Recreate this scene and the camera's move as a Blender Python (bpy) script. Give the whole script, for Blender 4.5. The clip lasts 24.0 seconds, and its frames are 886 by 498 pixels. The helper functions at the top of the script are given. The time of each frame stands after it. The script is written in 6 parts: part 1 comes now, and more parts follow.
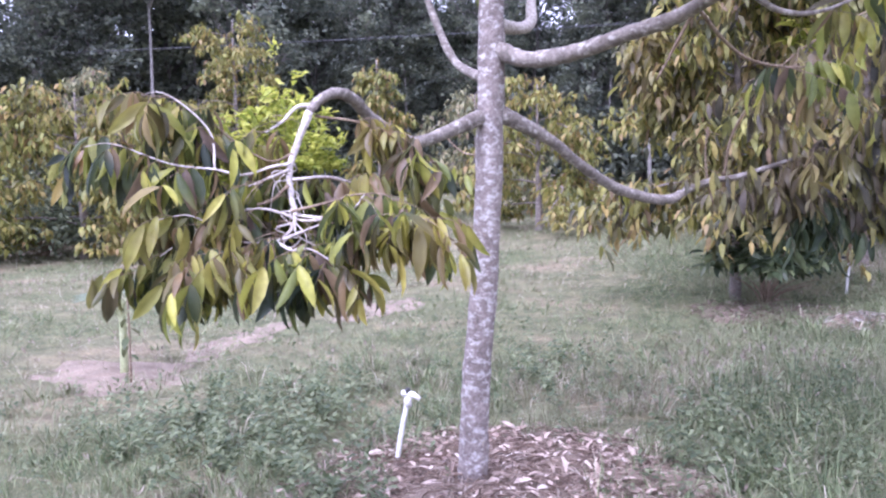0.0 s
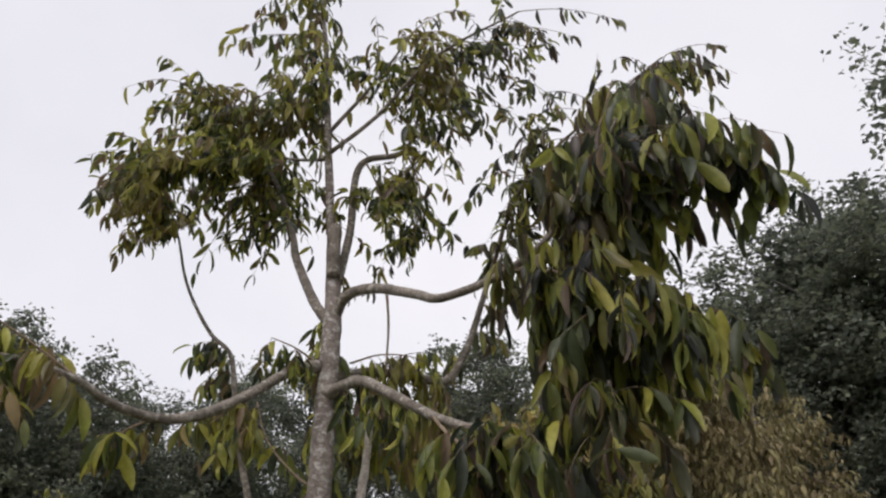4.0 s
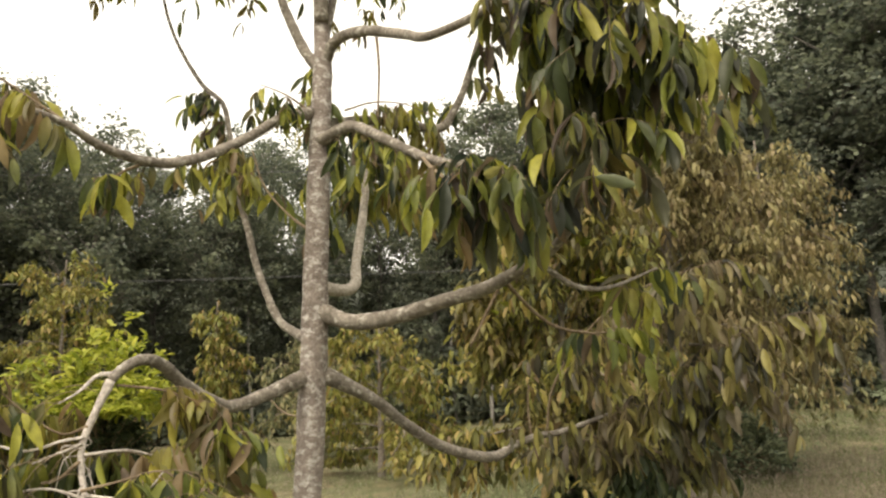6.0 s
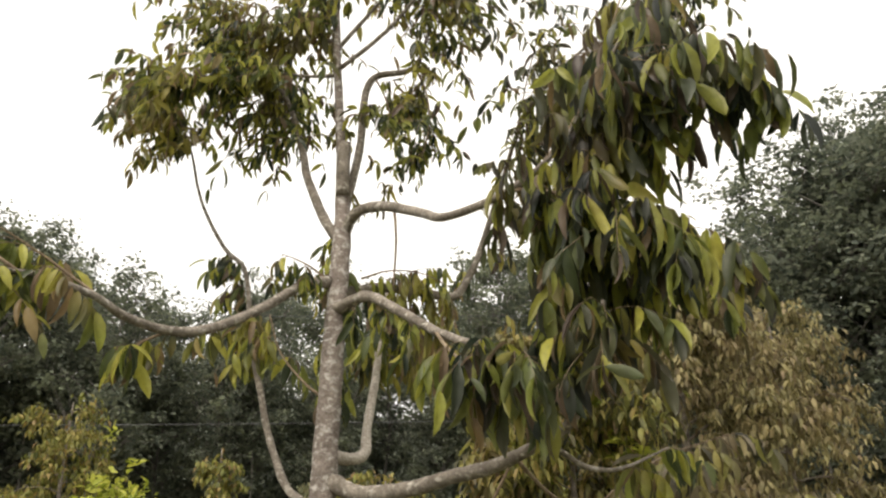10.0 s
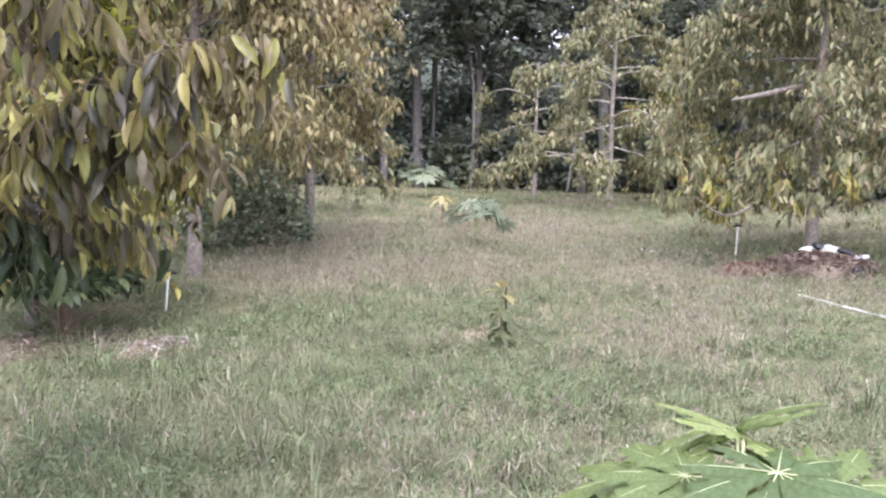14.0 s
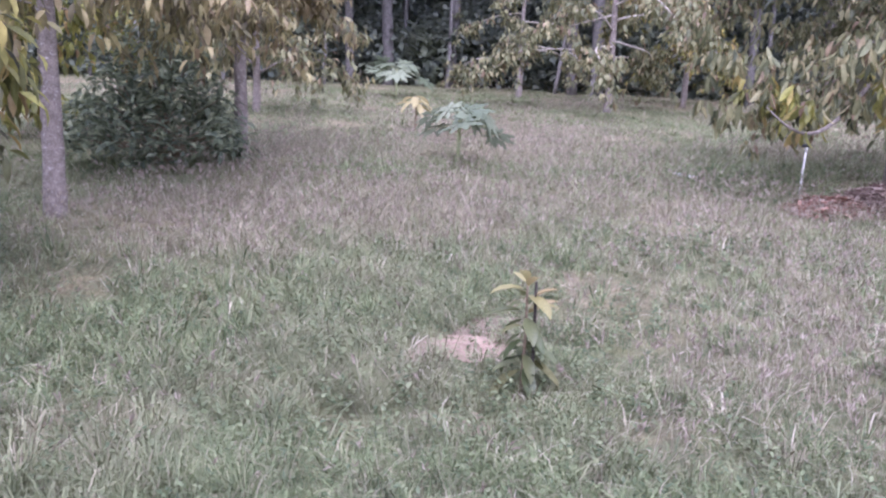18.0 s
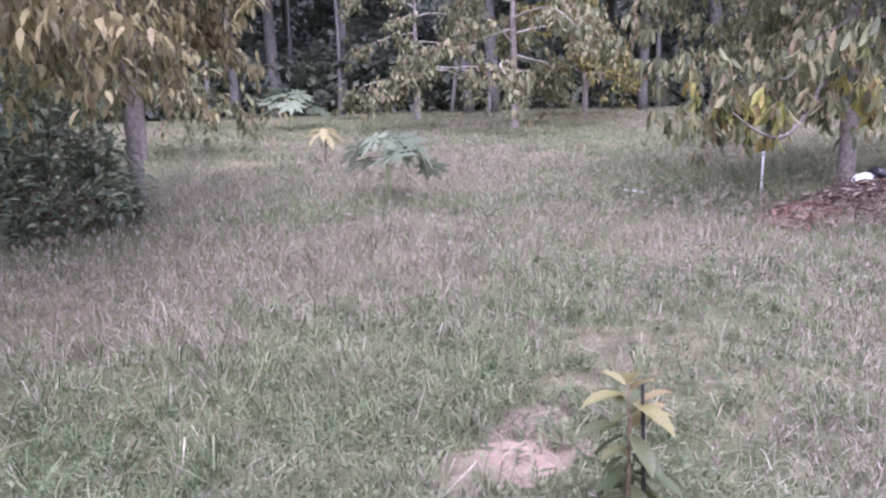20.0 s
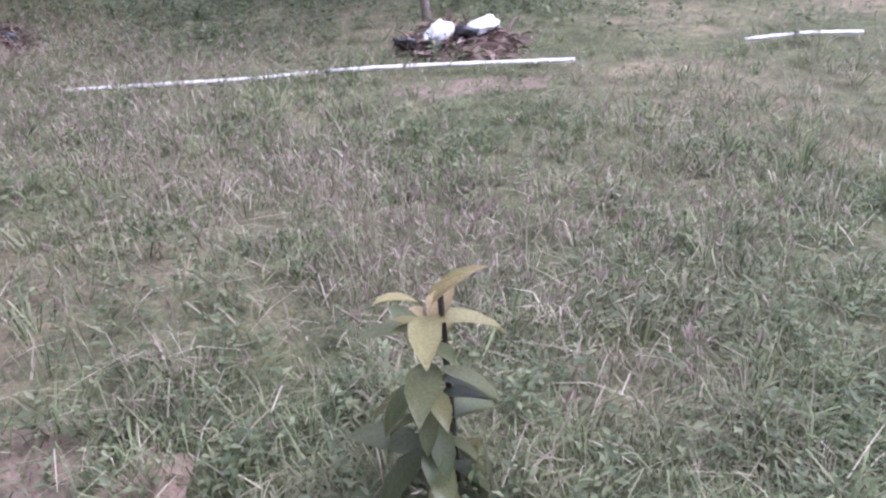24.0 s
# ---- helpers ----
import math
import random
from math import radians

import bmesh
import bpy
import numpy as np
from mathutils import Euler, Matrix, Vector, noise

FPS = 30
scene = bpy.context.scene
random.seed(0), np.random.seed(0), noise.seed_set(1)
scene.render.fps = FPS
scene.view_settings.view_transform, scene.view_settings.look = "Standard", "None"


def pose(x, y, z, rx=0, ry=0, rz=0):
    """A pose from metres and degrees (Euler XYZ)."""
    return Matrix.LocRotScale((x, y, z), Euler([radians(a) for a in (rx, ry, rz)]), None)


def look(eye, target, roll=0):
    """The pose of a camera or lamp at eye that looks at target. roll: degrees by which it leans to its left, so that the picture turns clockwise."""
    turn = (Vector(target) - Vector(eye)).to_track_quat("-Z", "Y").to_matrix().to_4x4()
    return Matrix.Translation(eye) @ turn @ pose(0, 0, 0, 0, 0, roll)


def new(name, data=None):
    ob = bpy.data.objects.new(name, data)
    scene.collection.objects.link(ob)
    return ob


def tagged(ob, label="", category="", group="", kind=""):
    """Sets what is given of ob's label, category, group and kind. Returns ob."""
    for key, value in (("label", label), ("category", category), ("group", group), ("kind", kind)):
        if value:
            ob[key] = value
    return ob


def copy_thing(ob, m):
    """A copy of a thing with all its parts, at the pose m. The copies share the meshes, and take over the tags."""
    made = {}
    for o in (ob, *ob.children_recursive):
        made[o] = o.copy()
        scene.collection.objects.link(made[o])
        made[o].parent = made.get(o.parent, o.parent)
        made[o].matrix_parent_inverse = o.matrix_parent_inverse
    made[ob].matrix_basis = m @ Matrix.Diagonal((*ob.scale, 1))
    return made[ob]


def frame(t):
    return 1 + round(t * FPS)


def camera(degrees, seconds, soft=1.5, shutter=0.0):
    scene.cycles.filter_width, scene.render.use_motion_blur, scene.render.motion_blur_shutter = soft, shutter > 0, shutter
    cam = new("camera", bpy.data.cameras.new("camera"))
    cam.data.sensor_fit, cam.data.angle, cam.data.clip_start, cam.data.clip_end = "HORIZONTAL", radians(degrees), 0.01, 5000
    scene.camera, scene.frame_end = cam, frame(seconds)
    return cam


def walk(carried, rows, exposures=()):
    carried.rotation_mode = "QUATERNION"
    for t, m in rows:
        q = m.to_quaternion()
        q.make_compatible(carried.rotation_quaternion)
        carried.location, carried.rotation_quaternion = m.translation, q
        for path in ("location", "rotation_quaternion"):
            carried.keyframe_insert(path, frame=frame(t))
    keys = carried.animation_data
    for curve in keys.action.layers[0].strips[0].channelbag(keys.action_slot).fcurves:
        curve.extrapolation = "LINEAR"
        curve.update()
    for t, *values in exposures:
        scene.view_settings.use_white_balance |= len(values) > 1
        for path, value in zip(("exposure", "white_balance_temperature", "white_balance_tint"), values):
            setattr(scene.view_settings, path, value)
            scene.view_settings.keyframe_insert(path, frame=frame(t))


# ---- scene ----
PATH = [
    (0, (2.268, -0.811, 1.428), (1.694, 1.096, 1.242), -1.3),
    (0.5, (2.274, -0.802, 1.486), (1.701, 1.114, 1.425), -0.5),
    (1, (2.281, -0.791, 1.526), (1.758, 1.136, 1.635), -0.3),
    (1.5, (2.297, -0.843, 1.542), (1.867, 1.084, 1.863), -0.5),
    (2, (2.256, -0.865, 1.6), (1.943, 1.038, 2.129), 0.3),
    (2.5, (2.215, -0.809, 1.561), (1.982, 1.011, 2.357), 2.0),
    (4.5, (2.321, -0.863, 1.614), (2.199, 0.907, 2.537), -2.3),
    (5, (2.341, -0.877, 1.551), (2.193, 0.998, 2.231), -2.4),
    (5.5, (2.369, -0.835, 1.529), (2.191, 1.093, 2.03), -2.2),
    (6, (2.368, -0.787, 1.52), (2.176, 1.166, 1.904), -1.9),
    (6.5, (2.355, -0.774, 1.514), (2.125, 1.188, 1.826), -1.9),
    (7, (2.318, -0.794, 1.517), (1.942, 1.148, 1.812), -1.1),
    (7.5, (2.276, -0.843, 1.516), (1.747, 1.055, 1.86), 0.1),
    (8, (2.258, -0.879, 1.543), (1.762, 1.016, 1.946), 0.0),
    (8.5, (2.281, -0.878, 1.553), (1.913, 1.032, 2.016), -0.6),
    (9, (2.309, -0.876, 1.566), (2.036, 1.027, 2.116), -1.1),
    (9.5, (2.313, -0.902, 1.587), (2.093, 0.928, 2.364), -0.6),
    (11.5, (2.66, -0.798, 1.643), (2.643, 1.194, 1.816), 1.6),
    (12, (2.641, -0.948, 1.571), (3.078, 1.003, 1.53), 0.4),
    (12.5, (2.729, -0.816, 1.527), (3.41, 1.055, 1.341), 0.8),
    (13, (2.886, -0.5, 1.521), (3.636, 1.34, 1.29), 1.1),
    (13.5, (3.026, -0.054, 1.454), (3.814, 1.773, 1.257), 1.3),
    (14, (3.164, 0.35, 1.419), (3.972, 2.171, 1.247), 1.6),
    (14.5, (3.33, 0.719, 1.461), (4.144, 2.537, 1.278), 2.1),
    (15, (3.48, 1.07, 1.465), (4.306, 2.877, 1.233), 2.2),
    (15.5, (3.64, 1.374, 1.438), (4.467, 3.169, 1.127), 2.2),
    (16, (3.833, 1.784, 1.432), (4.669, 3.557, 1.033), 2.3),
    (16.5, (3.992, 2.178, 1.404), (4.845, 3.93, 0.953), 2.5),
    (17, (4.11, 2.459, 1.387), (4.968, 4.207, 0.932), 2.6),
    (17.5, (4.226, 2.746, 1.405), (5.08, 4.501, 0.97), 2.8),
    (19.5, (4.397, 3.862, 1.454), (5.397, 5.551, 1.073), -0.1),
    (20, (4.352, 4.2, 1.455), (5.447, 5.834, 1.094), -1.6),
    (20.5, (4.365, 4.515, 1.44), (5.602, 6.049, 1.098), -2.5),
    (21, (4.375, 4.738, 1.456), (5.788, 6.087, 1.028), -3.7),
    (21.5, (4.306, 5.001, 1.428), (5.92, 6.072, 0.932), -3.1),
    (22, (4.345, 5.268, 1.392), (6.1, 6.043, 0.828), -2.0),
    (22.5, (4.415, 5.509, 1.395), (6.26, 6.001, 0.802), -2.1),
    (23, (4.615, 5.704, 1.355), (6.48, 5.913, 0.665), -3.1),
    (23.5, (4.687, 5.943, 1.309), (6.527, 5.801, 0.538), -3.1),
    (24, (4.824, 6.099, 1.28), (6.59, 5.644, 0.46), -4.4),
]
cam = camera(57.3, 24.0, soft=2.3)
walk(cam, [(t, look(e, g, r)) for t, e, g, r in PATH],
     exposures=[(0.0, 1.83, 5120, 39), (1.0, 1.92, 5050, 39), (2.0, 1.55, 5350, 27), (2.5, 0.95, 5800, 21), (4.5, -0.1, 6500, 15), (5.2, 0.08, 6900, 13),
                (6.0, 0.95, 7700, 8), (7.0, 1.45, 8300, 7), (8.0, 1.45, 8100, 8), (9.0, 1.05, 7400, 10), (9.5, 0.65, 7000, 12), (11.5, 1.3, 8000, -3), (12.5, 1.65, 7300, 1),
                (13.2, 1.87, 6200, 10), (14.0, 1.95, 5700, 23), (15.0, 1.92, 5250, 34), (17.5, 1.75, 5200, 39), (20.0, 1.76, 5250, 41), (22.5, 1.57, 5280, 38), (24.0, 1.43, 5300, 36)])

# ---- sky and sun: an overcast late afternoon ----
world = bpy.data.worlds.new("overcast_sky")
scene.world = world
world.use_nodes = True
wn, wl = world.node_tree.nodes, world.node_tree.links
wn.clear()
sky = wn.new("ShaderNodeTexSky")
sky.sky_type, sky.sun_disc = "NISHITA", False
sky.sun_elevation, sky.sun_rotation = radians(58), radians(204)
sky_gain = wn.new("ShaderNodeVectorMath")
sky_gain.operation = "SCALE"
sky_gain.inputs["Scale"].default_value = 0.1
wl.new(sky.outputs[0], sky_gain.inputs[0])
wco = wn.new("ShaderNodeTexCoord")
cloud = wn.new("ShaderNodeTexNoise")
cloud.inputs["Scale"].default_value, cloud.inputs["Detail"].default_value = 1.6, 5
wl.new(wco.outputs["Generated"], cloud.inputs["Vector"])
cloud_ramp = wn.new("ShaderNodeValToRGB")
cloud_ramp.color_ramp.elements[0].position, cloud_ramp.color_ramp.elements[0].color = 0.3, (0.86, 0.88, 0.93, 1)
cloud_ramp.color_ramp.elements[1].position, cloud_ramp.color_ramp.elements[1].color = 0.7, (1.12, 1.11, 1.10, 1)
wl.new(cloud.outputs["Fac"], cloud_ramp.inputs[0])
wmix = wn.new("ShaderNodeMixRGB")
wmix.inputs[0].default_value = 0.9
wl.new(sky_gain.outputs[0], wmix.inputs[1])
wl.new(cloud_ramp.outputs[0], wmix.inputs[2])
wbg = wn.new("ShaderNodeBackground")
wbg.inputs["Strength"].default_value = 0.93
wl.new(wmix.outputs[0], wbg.inputs["Color"])
wout = wn.new("ShaderNodeOutputWorld")
wl.new(wbg.outputs[0], wout.inputs["Surface"])
sun = new("sun", bpy.data.lights.new("sun", "SUN"))
sun.data.energy, sun.data.angle, sun.data.color = 1.75, radians(40), (1.0, 0.95, 0.88)
sun.matrix_world = look((-4, -9, 16), (0, 0, 0))


# ---- materials ----
def nodes_of(name):
    m = bpy.data.materials.new(name)
    m.use_nodes = True
    n = m.node_tree.nodes
    n.clear()
    out = n.new("ShaderNodeOutputMaterial")
    b = n.new("ShaderNodeBsdfPrincipled")
    m.node_tree.links.new(b.outputs[0], out.inputs[0])
    return m, n, m.node_tree.links, b, out


def ramp(n, stops):
    r = n.new("ShaderNodeValToRGB")
    e = r.color_ramp.elements
    while len(e) < len(stops):
        e.new(0.5)
    for el, (p, c) in zip(e, stops):
        el.position, el.color = p, (*c, 1)
    return r


def noise_node(n, l, scale, detail=4, rough=0.55, coord="Object"):
    co = n.new("ShaderNodeTexCoord")
    t = n.new("ShaderNodeTexNoise")
    t.inputs["Scale"].default_value, t.inputs["Detail"].default_value, t.inputs["Roughness"].default_value = scale, detail, rough
    l.new(co.outputs[coord], t.inputs["Vector"])
    return t


def mat_leaf(name, stops, rough=0.5, trans=0.42, patch=0.0, patch_col=(0.3, 0.2, 0.06), patch_scale=2.0, per_object=False, mottle=(26, 0.73, 1.16)):
    """Leaves: a colour for each leaf, a mottle on it, and some light through the blade."""
    m, n, l, b, out = nodes_of(name)
    r = ramp(n, stops)
    if per_object:
        oi = n.new("ShaderNodeObjectInfo")
        l.new(oi.outputs["Random"], r.inputs[0])
    else:
        g = n.new("ShaderNodeNewGeometry")
        l.new(g.outputs["Random Per Island"], r.inputs[0])
    mot = noise_node(n, l, mottle[0], 3)
    mr = ramp(n, [(0.3, (mottle[1],) * 3), (0.7, (mottle[2],) * 3)])
    l.new(mot.outputs["Fac"], mr.inputs[0])
    mul = n.new("ShaderNodeMixRGB")
    mul.blend_type, mul.inputs[0].default_value = "MULTIPLY", 1
    l.new(r.outputs[0], mul.inputs[1])
    l.new(mr.outputs[0], mul.inputs[2])
    col = mul.outputs[0]
    if patch > 0:
        pn = noise_node(n, l, patch_scale, 2)
        pr = ramp(n, [(0.46, (0, 0, 0)), (0.66, (patch, patch, patch))])
        l.new(pn.outputs["Fac"], pr.inputs[0])
        mx = n.new("ShaderNodeMixRGB")
        mx.inputs[2].default_value = (*patch_col, 1)
        l.new(pr.outputs[0], mx.inputs[0])
        l.new(col, mx.inputs[1])
        col = mx.outputs[0]
    l.new(col, b.inputs["Base Color"])
    b.inputs["Roughness"].default_value = rough
    b.inputs["Specular IOR Level"].default_value = 0.35
    tr = n.new("ShaderNodeBsdfTranslucent")
    l.new(col, tr.inputs["Color"])
    mix = n.new("ShaderNodeMixShader")
    mix.inputs[0].default_value = trans
    l.new(b.outputs[0], mix.inputs[1])
    l.new(tr.outputs[0], mix.inputs[2])
    l.new(mix.outputs[0], out.inputs[0])
    return m


def mat_rough(name, stops, scale=8, rough=0.85, bump=0.3, bump_scale=40, detail=6, fine=None):
    """A dull natural surface: two scales of colour and a fine relief."""
    m, n, l, b, out = nodes_of(name)
    t = noise_node(n, l, scale, detail)
    r = ramp(n, stops)
    l.new(t.outputs["Fac"], r.inputs[0])
    col = r.outputs[0]
    f = noise_node(n, l, bump_scale, 5, 0.65)
    fr = ramp(n, fine or [(0.3, (0.7, 0.7, 0.7)), (0.7, (1.2, 1.2, 1.2))])
    l.new(f.outputs["Fac"], fr.inputs[0])
    mul = n.new("ShaderNodeMixRGB")
    mul.blend_type, mul.inputs[0].default_value = "MULTIPLY", 1
    l.new(col, mul.inputs[1])
    l.new(fr.outputs[0], mul.inputs[2])
    l.new(mul.outputs[0], b.inputs["Base Color"])
    b.inputs["Roughness"].default_value = rough
    bp = n.new("ShaderNodeBump")
    bp.inputs["Strength"].default_value, bp.inputs["Distance"].default_value = bump, 0.02
    l.new(f.outputs["Fac"], bp.inputs["Height"])
    l.new(bp.outputs[0], b.inputs["Normal"])
    return m


def mat_bark(name, dark, light, lichen=None, spots=0.5):
    """Bark with long streaks and pale lichen blotches."""
    m, n, l, b, out = nodes_of(name)
    t = noise_node(n, l, 14, 6)
    r = ramp(n, [(0.3, dark), (0.7, light)])
    l.new(t.outputs["Fac"], r.inputs[0])
    col = r.outputs[0]
    if lichen:
        co = n.new("ShaderNodeTexCoord")
        mp = n.new("ShaderNodeMapping")
        mp.inputs["Scale"].default_value = (1.0, 1.0, 1.5)
        l.new(co.outputs["Object"], mp.inputs[0])
        v = n.new("ShaderNodeTexNoise")
        v.inputs["Scale"].default_value, v.inputs["Detail"].default_value, v.inputs["Roughness"].default_value = 26, 3, 0.6
        l.new(mp.outputs[0], v.inputs["Vector"])
        vr = ramp(n, [(spots, (0, 0, 0)), (spots + 0.13, (1, 1, 1))])
        l.new(v.outputs["Fac"], vr.inputs[0])
        mx = n.new("ShaderNodeMixRGB")
        mx.inputs[2].default_value = (*lichen, 1)
        l.new(vr.outputs[0], mx.inputs[0])
        l.new(col, mx.inputs[1])
        col = mx.outputs[0]
    f = noise_node(n, l, 70, 5, 0.7)
    fr = ramp(n, [(0.32, (0.55, 0.53, 0.5)), (0.66, (1.25, 1.25, 1.25))])
    l.new(f.outputs["Fac"], fr.inputs[0])
    mul = n.new("ShaderNodeMixRGB")
    mul.blend_type, mul.inputs[0].default_value = "MULTIPLY", 1
    l.new(col, mul.inputs[1])
    l.new(fr.outputs[0], mul.inputs[2])
    l.new(mul.outputs[0], b.inputs["Base Color"])
    b.inputs["Roughness"].default_value = 0.9
    bp = n.new("ShaderNodeBump")
    bp.inputs["Strength"].default_value, bp.inputs["Distance"].default_value = 0.5, 0.008
    l.new(f.outputs["Fac"], bp.inputs["Height"])
    l.new(bp.outputs[0], b.inputs["Normal"])
    return m


OLIVE = [(0.0, (0.045, 0.055, 0.02)), (0.25, (0.16, 0.175, 0.045)), (0.55, (0.3, 0.305, 0.075)), (0.75, (0.34, 0.31, 0.085)), (0.9, (0.37, 0.265, 0.095)), (1.0, (0.26, 0.17, 0.08))]
MAT_LEAF_MAIN = mat_leaf("durian_leaf", [(0.0, (0.03, 0.042, 0.032)), (0.25, (0.085, 0.108, 0.044)), (0.45, (0.17, 0.2, 0.052)), (0.68, (0.32, 0.34, 0.068)), (0.85, (0.5, 0.48, 0.09)), (0.9, (0.25, 0.18, 0.1)), (1.0, (0.15, 0.11, 0.085))], 0.36, 0.46, patch=0.42, patch_col=(0.35, 0.24, 0.075), patch_scale=2.6)
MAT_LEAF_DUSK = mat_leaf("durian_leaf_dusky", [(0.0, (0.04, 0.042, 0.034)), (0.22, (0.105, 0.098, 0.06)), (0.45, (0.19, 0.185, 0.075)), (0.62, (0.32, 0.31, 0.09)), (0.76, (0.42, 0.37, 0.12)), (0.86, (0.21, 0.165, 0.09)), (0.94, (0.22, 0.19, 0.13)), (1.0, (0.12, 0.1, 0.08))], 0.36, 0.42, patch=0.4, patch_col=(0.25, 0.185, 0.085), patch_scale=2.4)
MAT_LEAF_SHADED = mat_leaf("durian_leaf_shaded", [(0.0, (0.028, 0.034, 0.03)), (0.28, (0.07, 0.082, 0.055)), (0.52, (0.125, 0.148, 0.068)), (0.72, (0.235, 0.26, 0.075)), (0.8, (0.36, 0.36, 0.085)), (0.86, (0.13, 0.095, 0.06)), (1.0, (0.085, 0.066, 0.055))], 0.34, 0.44, patch=0.35, patch_col=(0.14, 0.1, 0.065), patch_scale=2.6)
MAT_LEAF_TAN = mat_leaf("durian_leaf_tan", [(0.0, (0.1, 0.085, 0.05)), (0.35, (0.215, 0.195, 0.092)), (0.65, (0.325, 0.29, 0.13)), (0.88, (0.42, 0.365, 0.17)), (1.0, (0.27, 0.2, 0.12))], 0.55, 0.4, patch=0.5, patch_col=(0.31, 0.225, 0.12), patch_scale=1.4)
MAT_LEAF_ONE = mat_leaf("durian_leaf_single", [(0.0, (0.04, 0.05, 0.042)), (0.25, (0.09, 0.112, 0.055)), (0.45, (0.175, 0.2, 0.07)), (0.66, (0.3, 0.31, 0.09)), (0.84, (0.42, 0.38, 0.11)), (0.94, (0.43, 0.28, 0.1)), (1.0, (0.26, 0.18, 0.11))], 0.36, 0.46, per_object=True)
MAT_LEAF_OLIVE = mat_leaf("durian_leaf_olive", OLIVE, 0.5, patch=0.4, patch_col=(0.36, 0.3, 0.1), patch_scale=1.3)
MAT_LEAF_GOLD = mat_leaf("durian_leaf_golden", [(0.0, (0.07, 0.08, 0.045)), (0.3, (0.18, 0.19, 0.095)), (0.62, (0.3, 0.29, 0.145)), (0.86, (0.41, 0.36, 0.19)), (0.93, (0.3, 0.215, 0.13)), (1.0, (0.22, 0.16, 0.11))], 0.55, patch=0.5, patch_col=(0.24, 0.25, 0.13), patch_scale=1.5)
MAT_LEAF_BRONZE = mat_leaf("durian_leaf_bronze", [(0.0, (0.04, 0.042, 0.028)), (0.25, (0.12, 0.125, 0.045)), (0.5, (0.22, 0.22, 0.065)), (0.74, (0.35, 0.335, 0.085)), (0.9, (0.4, 0.3, 0.1)), (1.0, (0.2, 0.14, 0.09))], 0.5, patch=0.35, patch_col=(0.3, 0.21, 0.1), patch_scale=1.6)
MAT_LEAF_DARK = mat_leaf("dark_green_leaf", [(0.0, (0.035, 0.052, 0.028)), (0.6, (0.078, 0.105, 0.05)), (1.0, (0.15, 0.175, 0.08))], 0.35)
MAT_SHRUB = mat_leaf("shrub_leaf", [(0.0, (0.09, 0.115, 0.075)), (0.5, (0.2, 0.235, 0.14)), (1.0, (0.36, 0.39, 0.24))], 0.45)
MAT_LEAF_LIME = mat_leaf("new_flush_leaf", [(0.0, (0.19, 0.24, 0.035)), (0.5, (0.39, 0.43, 0.065)), (1.0, (0.58, 0.57, 0.12))], 0.5, 0.5)
# leaf tones paled and greyed: distance haze is painted into the base colour
MAT_LEAF_FOREST_HAZY = mat_leaf("forest_leaf_hazy", [(0.0, (0.085, 0.104, 0.085)), (0.5, (0.15, 0.172, 0.132)), (0.85, (0.215, 0.235, 0.18)), (1.0, (0.27, 0.285, 0.21))], 0.8, 0.48, patch=0.7, patch_col=(0.26, 0.29, 0.18), patch_scale=0.9, mottle=(1.6, 0.6, 1.3))
MAT_PAPAYA = mat_leaf("papaya_leaf", [(0.0, (0.10, 0.145, 0.052)), (0.5, (0.165, 0.215, 0.07)), (1.0, (0.26, 0.315, 0.11))], 0.45, per_object=True)
MAT_PAPAYA_PALE = mat_leaf("papaya_leaf_pale", [(0.0, (0.13, 0.165, 0.095)), (1.0, (0.3, 0.335, 0.22))], 0.45, per_object=True)
MAT_YELLOW = mat_leaf("yellow_leaf", [(0.0, (0.34, 0.28, 0.13)), (1.0, (0.5, 0.44, 0.22))], 0.5)
MAT_SAPLING = mat_leaf("sapling_leaf", [(0.0, (0.085, 0.11, 0.05)), (0.6, (0.15, 0.165, 0.075)), (1.0, (0.22, 0.21, 0.09))], 0.4, per_object=True)
MAT_SAPLING_NEW = mat_leaf("sapling_new_leaf", [(0.0, (0.28, 0.26, 0.11)), (0.6, (0.34, 0.3, 0.13)), (1.0, (0.34, 0.265, 0.13))], 0.4, per_object=True)
MAT_GRASS = mat_leaf("grass_blade", [(0.0, (0.085, 0.118, 0.055)), (0.5, (0.16, 0.2, 0.092)), (0.85, (0.24, 0.275, 0.135)), (1.0, (0.34, 0.345, 0.195))], 0.6, 0.3, patch=0.5, patch_col=(0.28, 0.27, 0.16), patch_scale=0.9, mottle=(5.5, 0.62, 1.36))
MAT_HAY = mat_leaf("dry_grass_blade", [(0.0, (0.18, 0.165, 0.1)), (0.45, (0.27, 0.243, 0.158)), (0.8, (0.37, 0.325, 0.232)), (1.0, (0.56, 0.5, 0.39))], 0.7, 0.25, patch=0.45, patch_col=(0.25, 0.235, 0.14), patch_scale=1.1, mottle=(5.5, 0.62, 1.36))
MAT_FLUFF = mat_leaf("seed_head", [(0.0, (0.25, 0.2, 0.15)), (0.6, (0.4, 0.325, 0.265)), (1.0, (0.55, 0.47, 0.39))], 0.8, 0.4, patch=0.4, patch_col=(0.27, 0.25, 0.17), patch_scale=0.8)
MAT_WEED = mat_leaf("weed_leaf", [(0.0, (0.09, 0.12, 0.06)), (0.6, (0.16, 0.195, 0.095)), (1.0, (0.27, 0.3, 0.16))], 0.5)
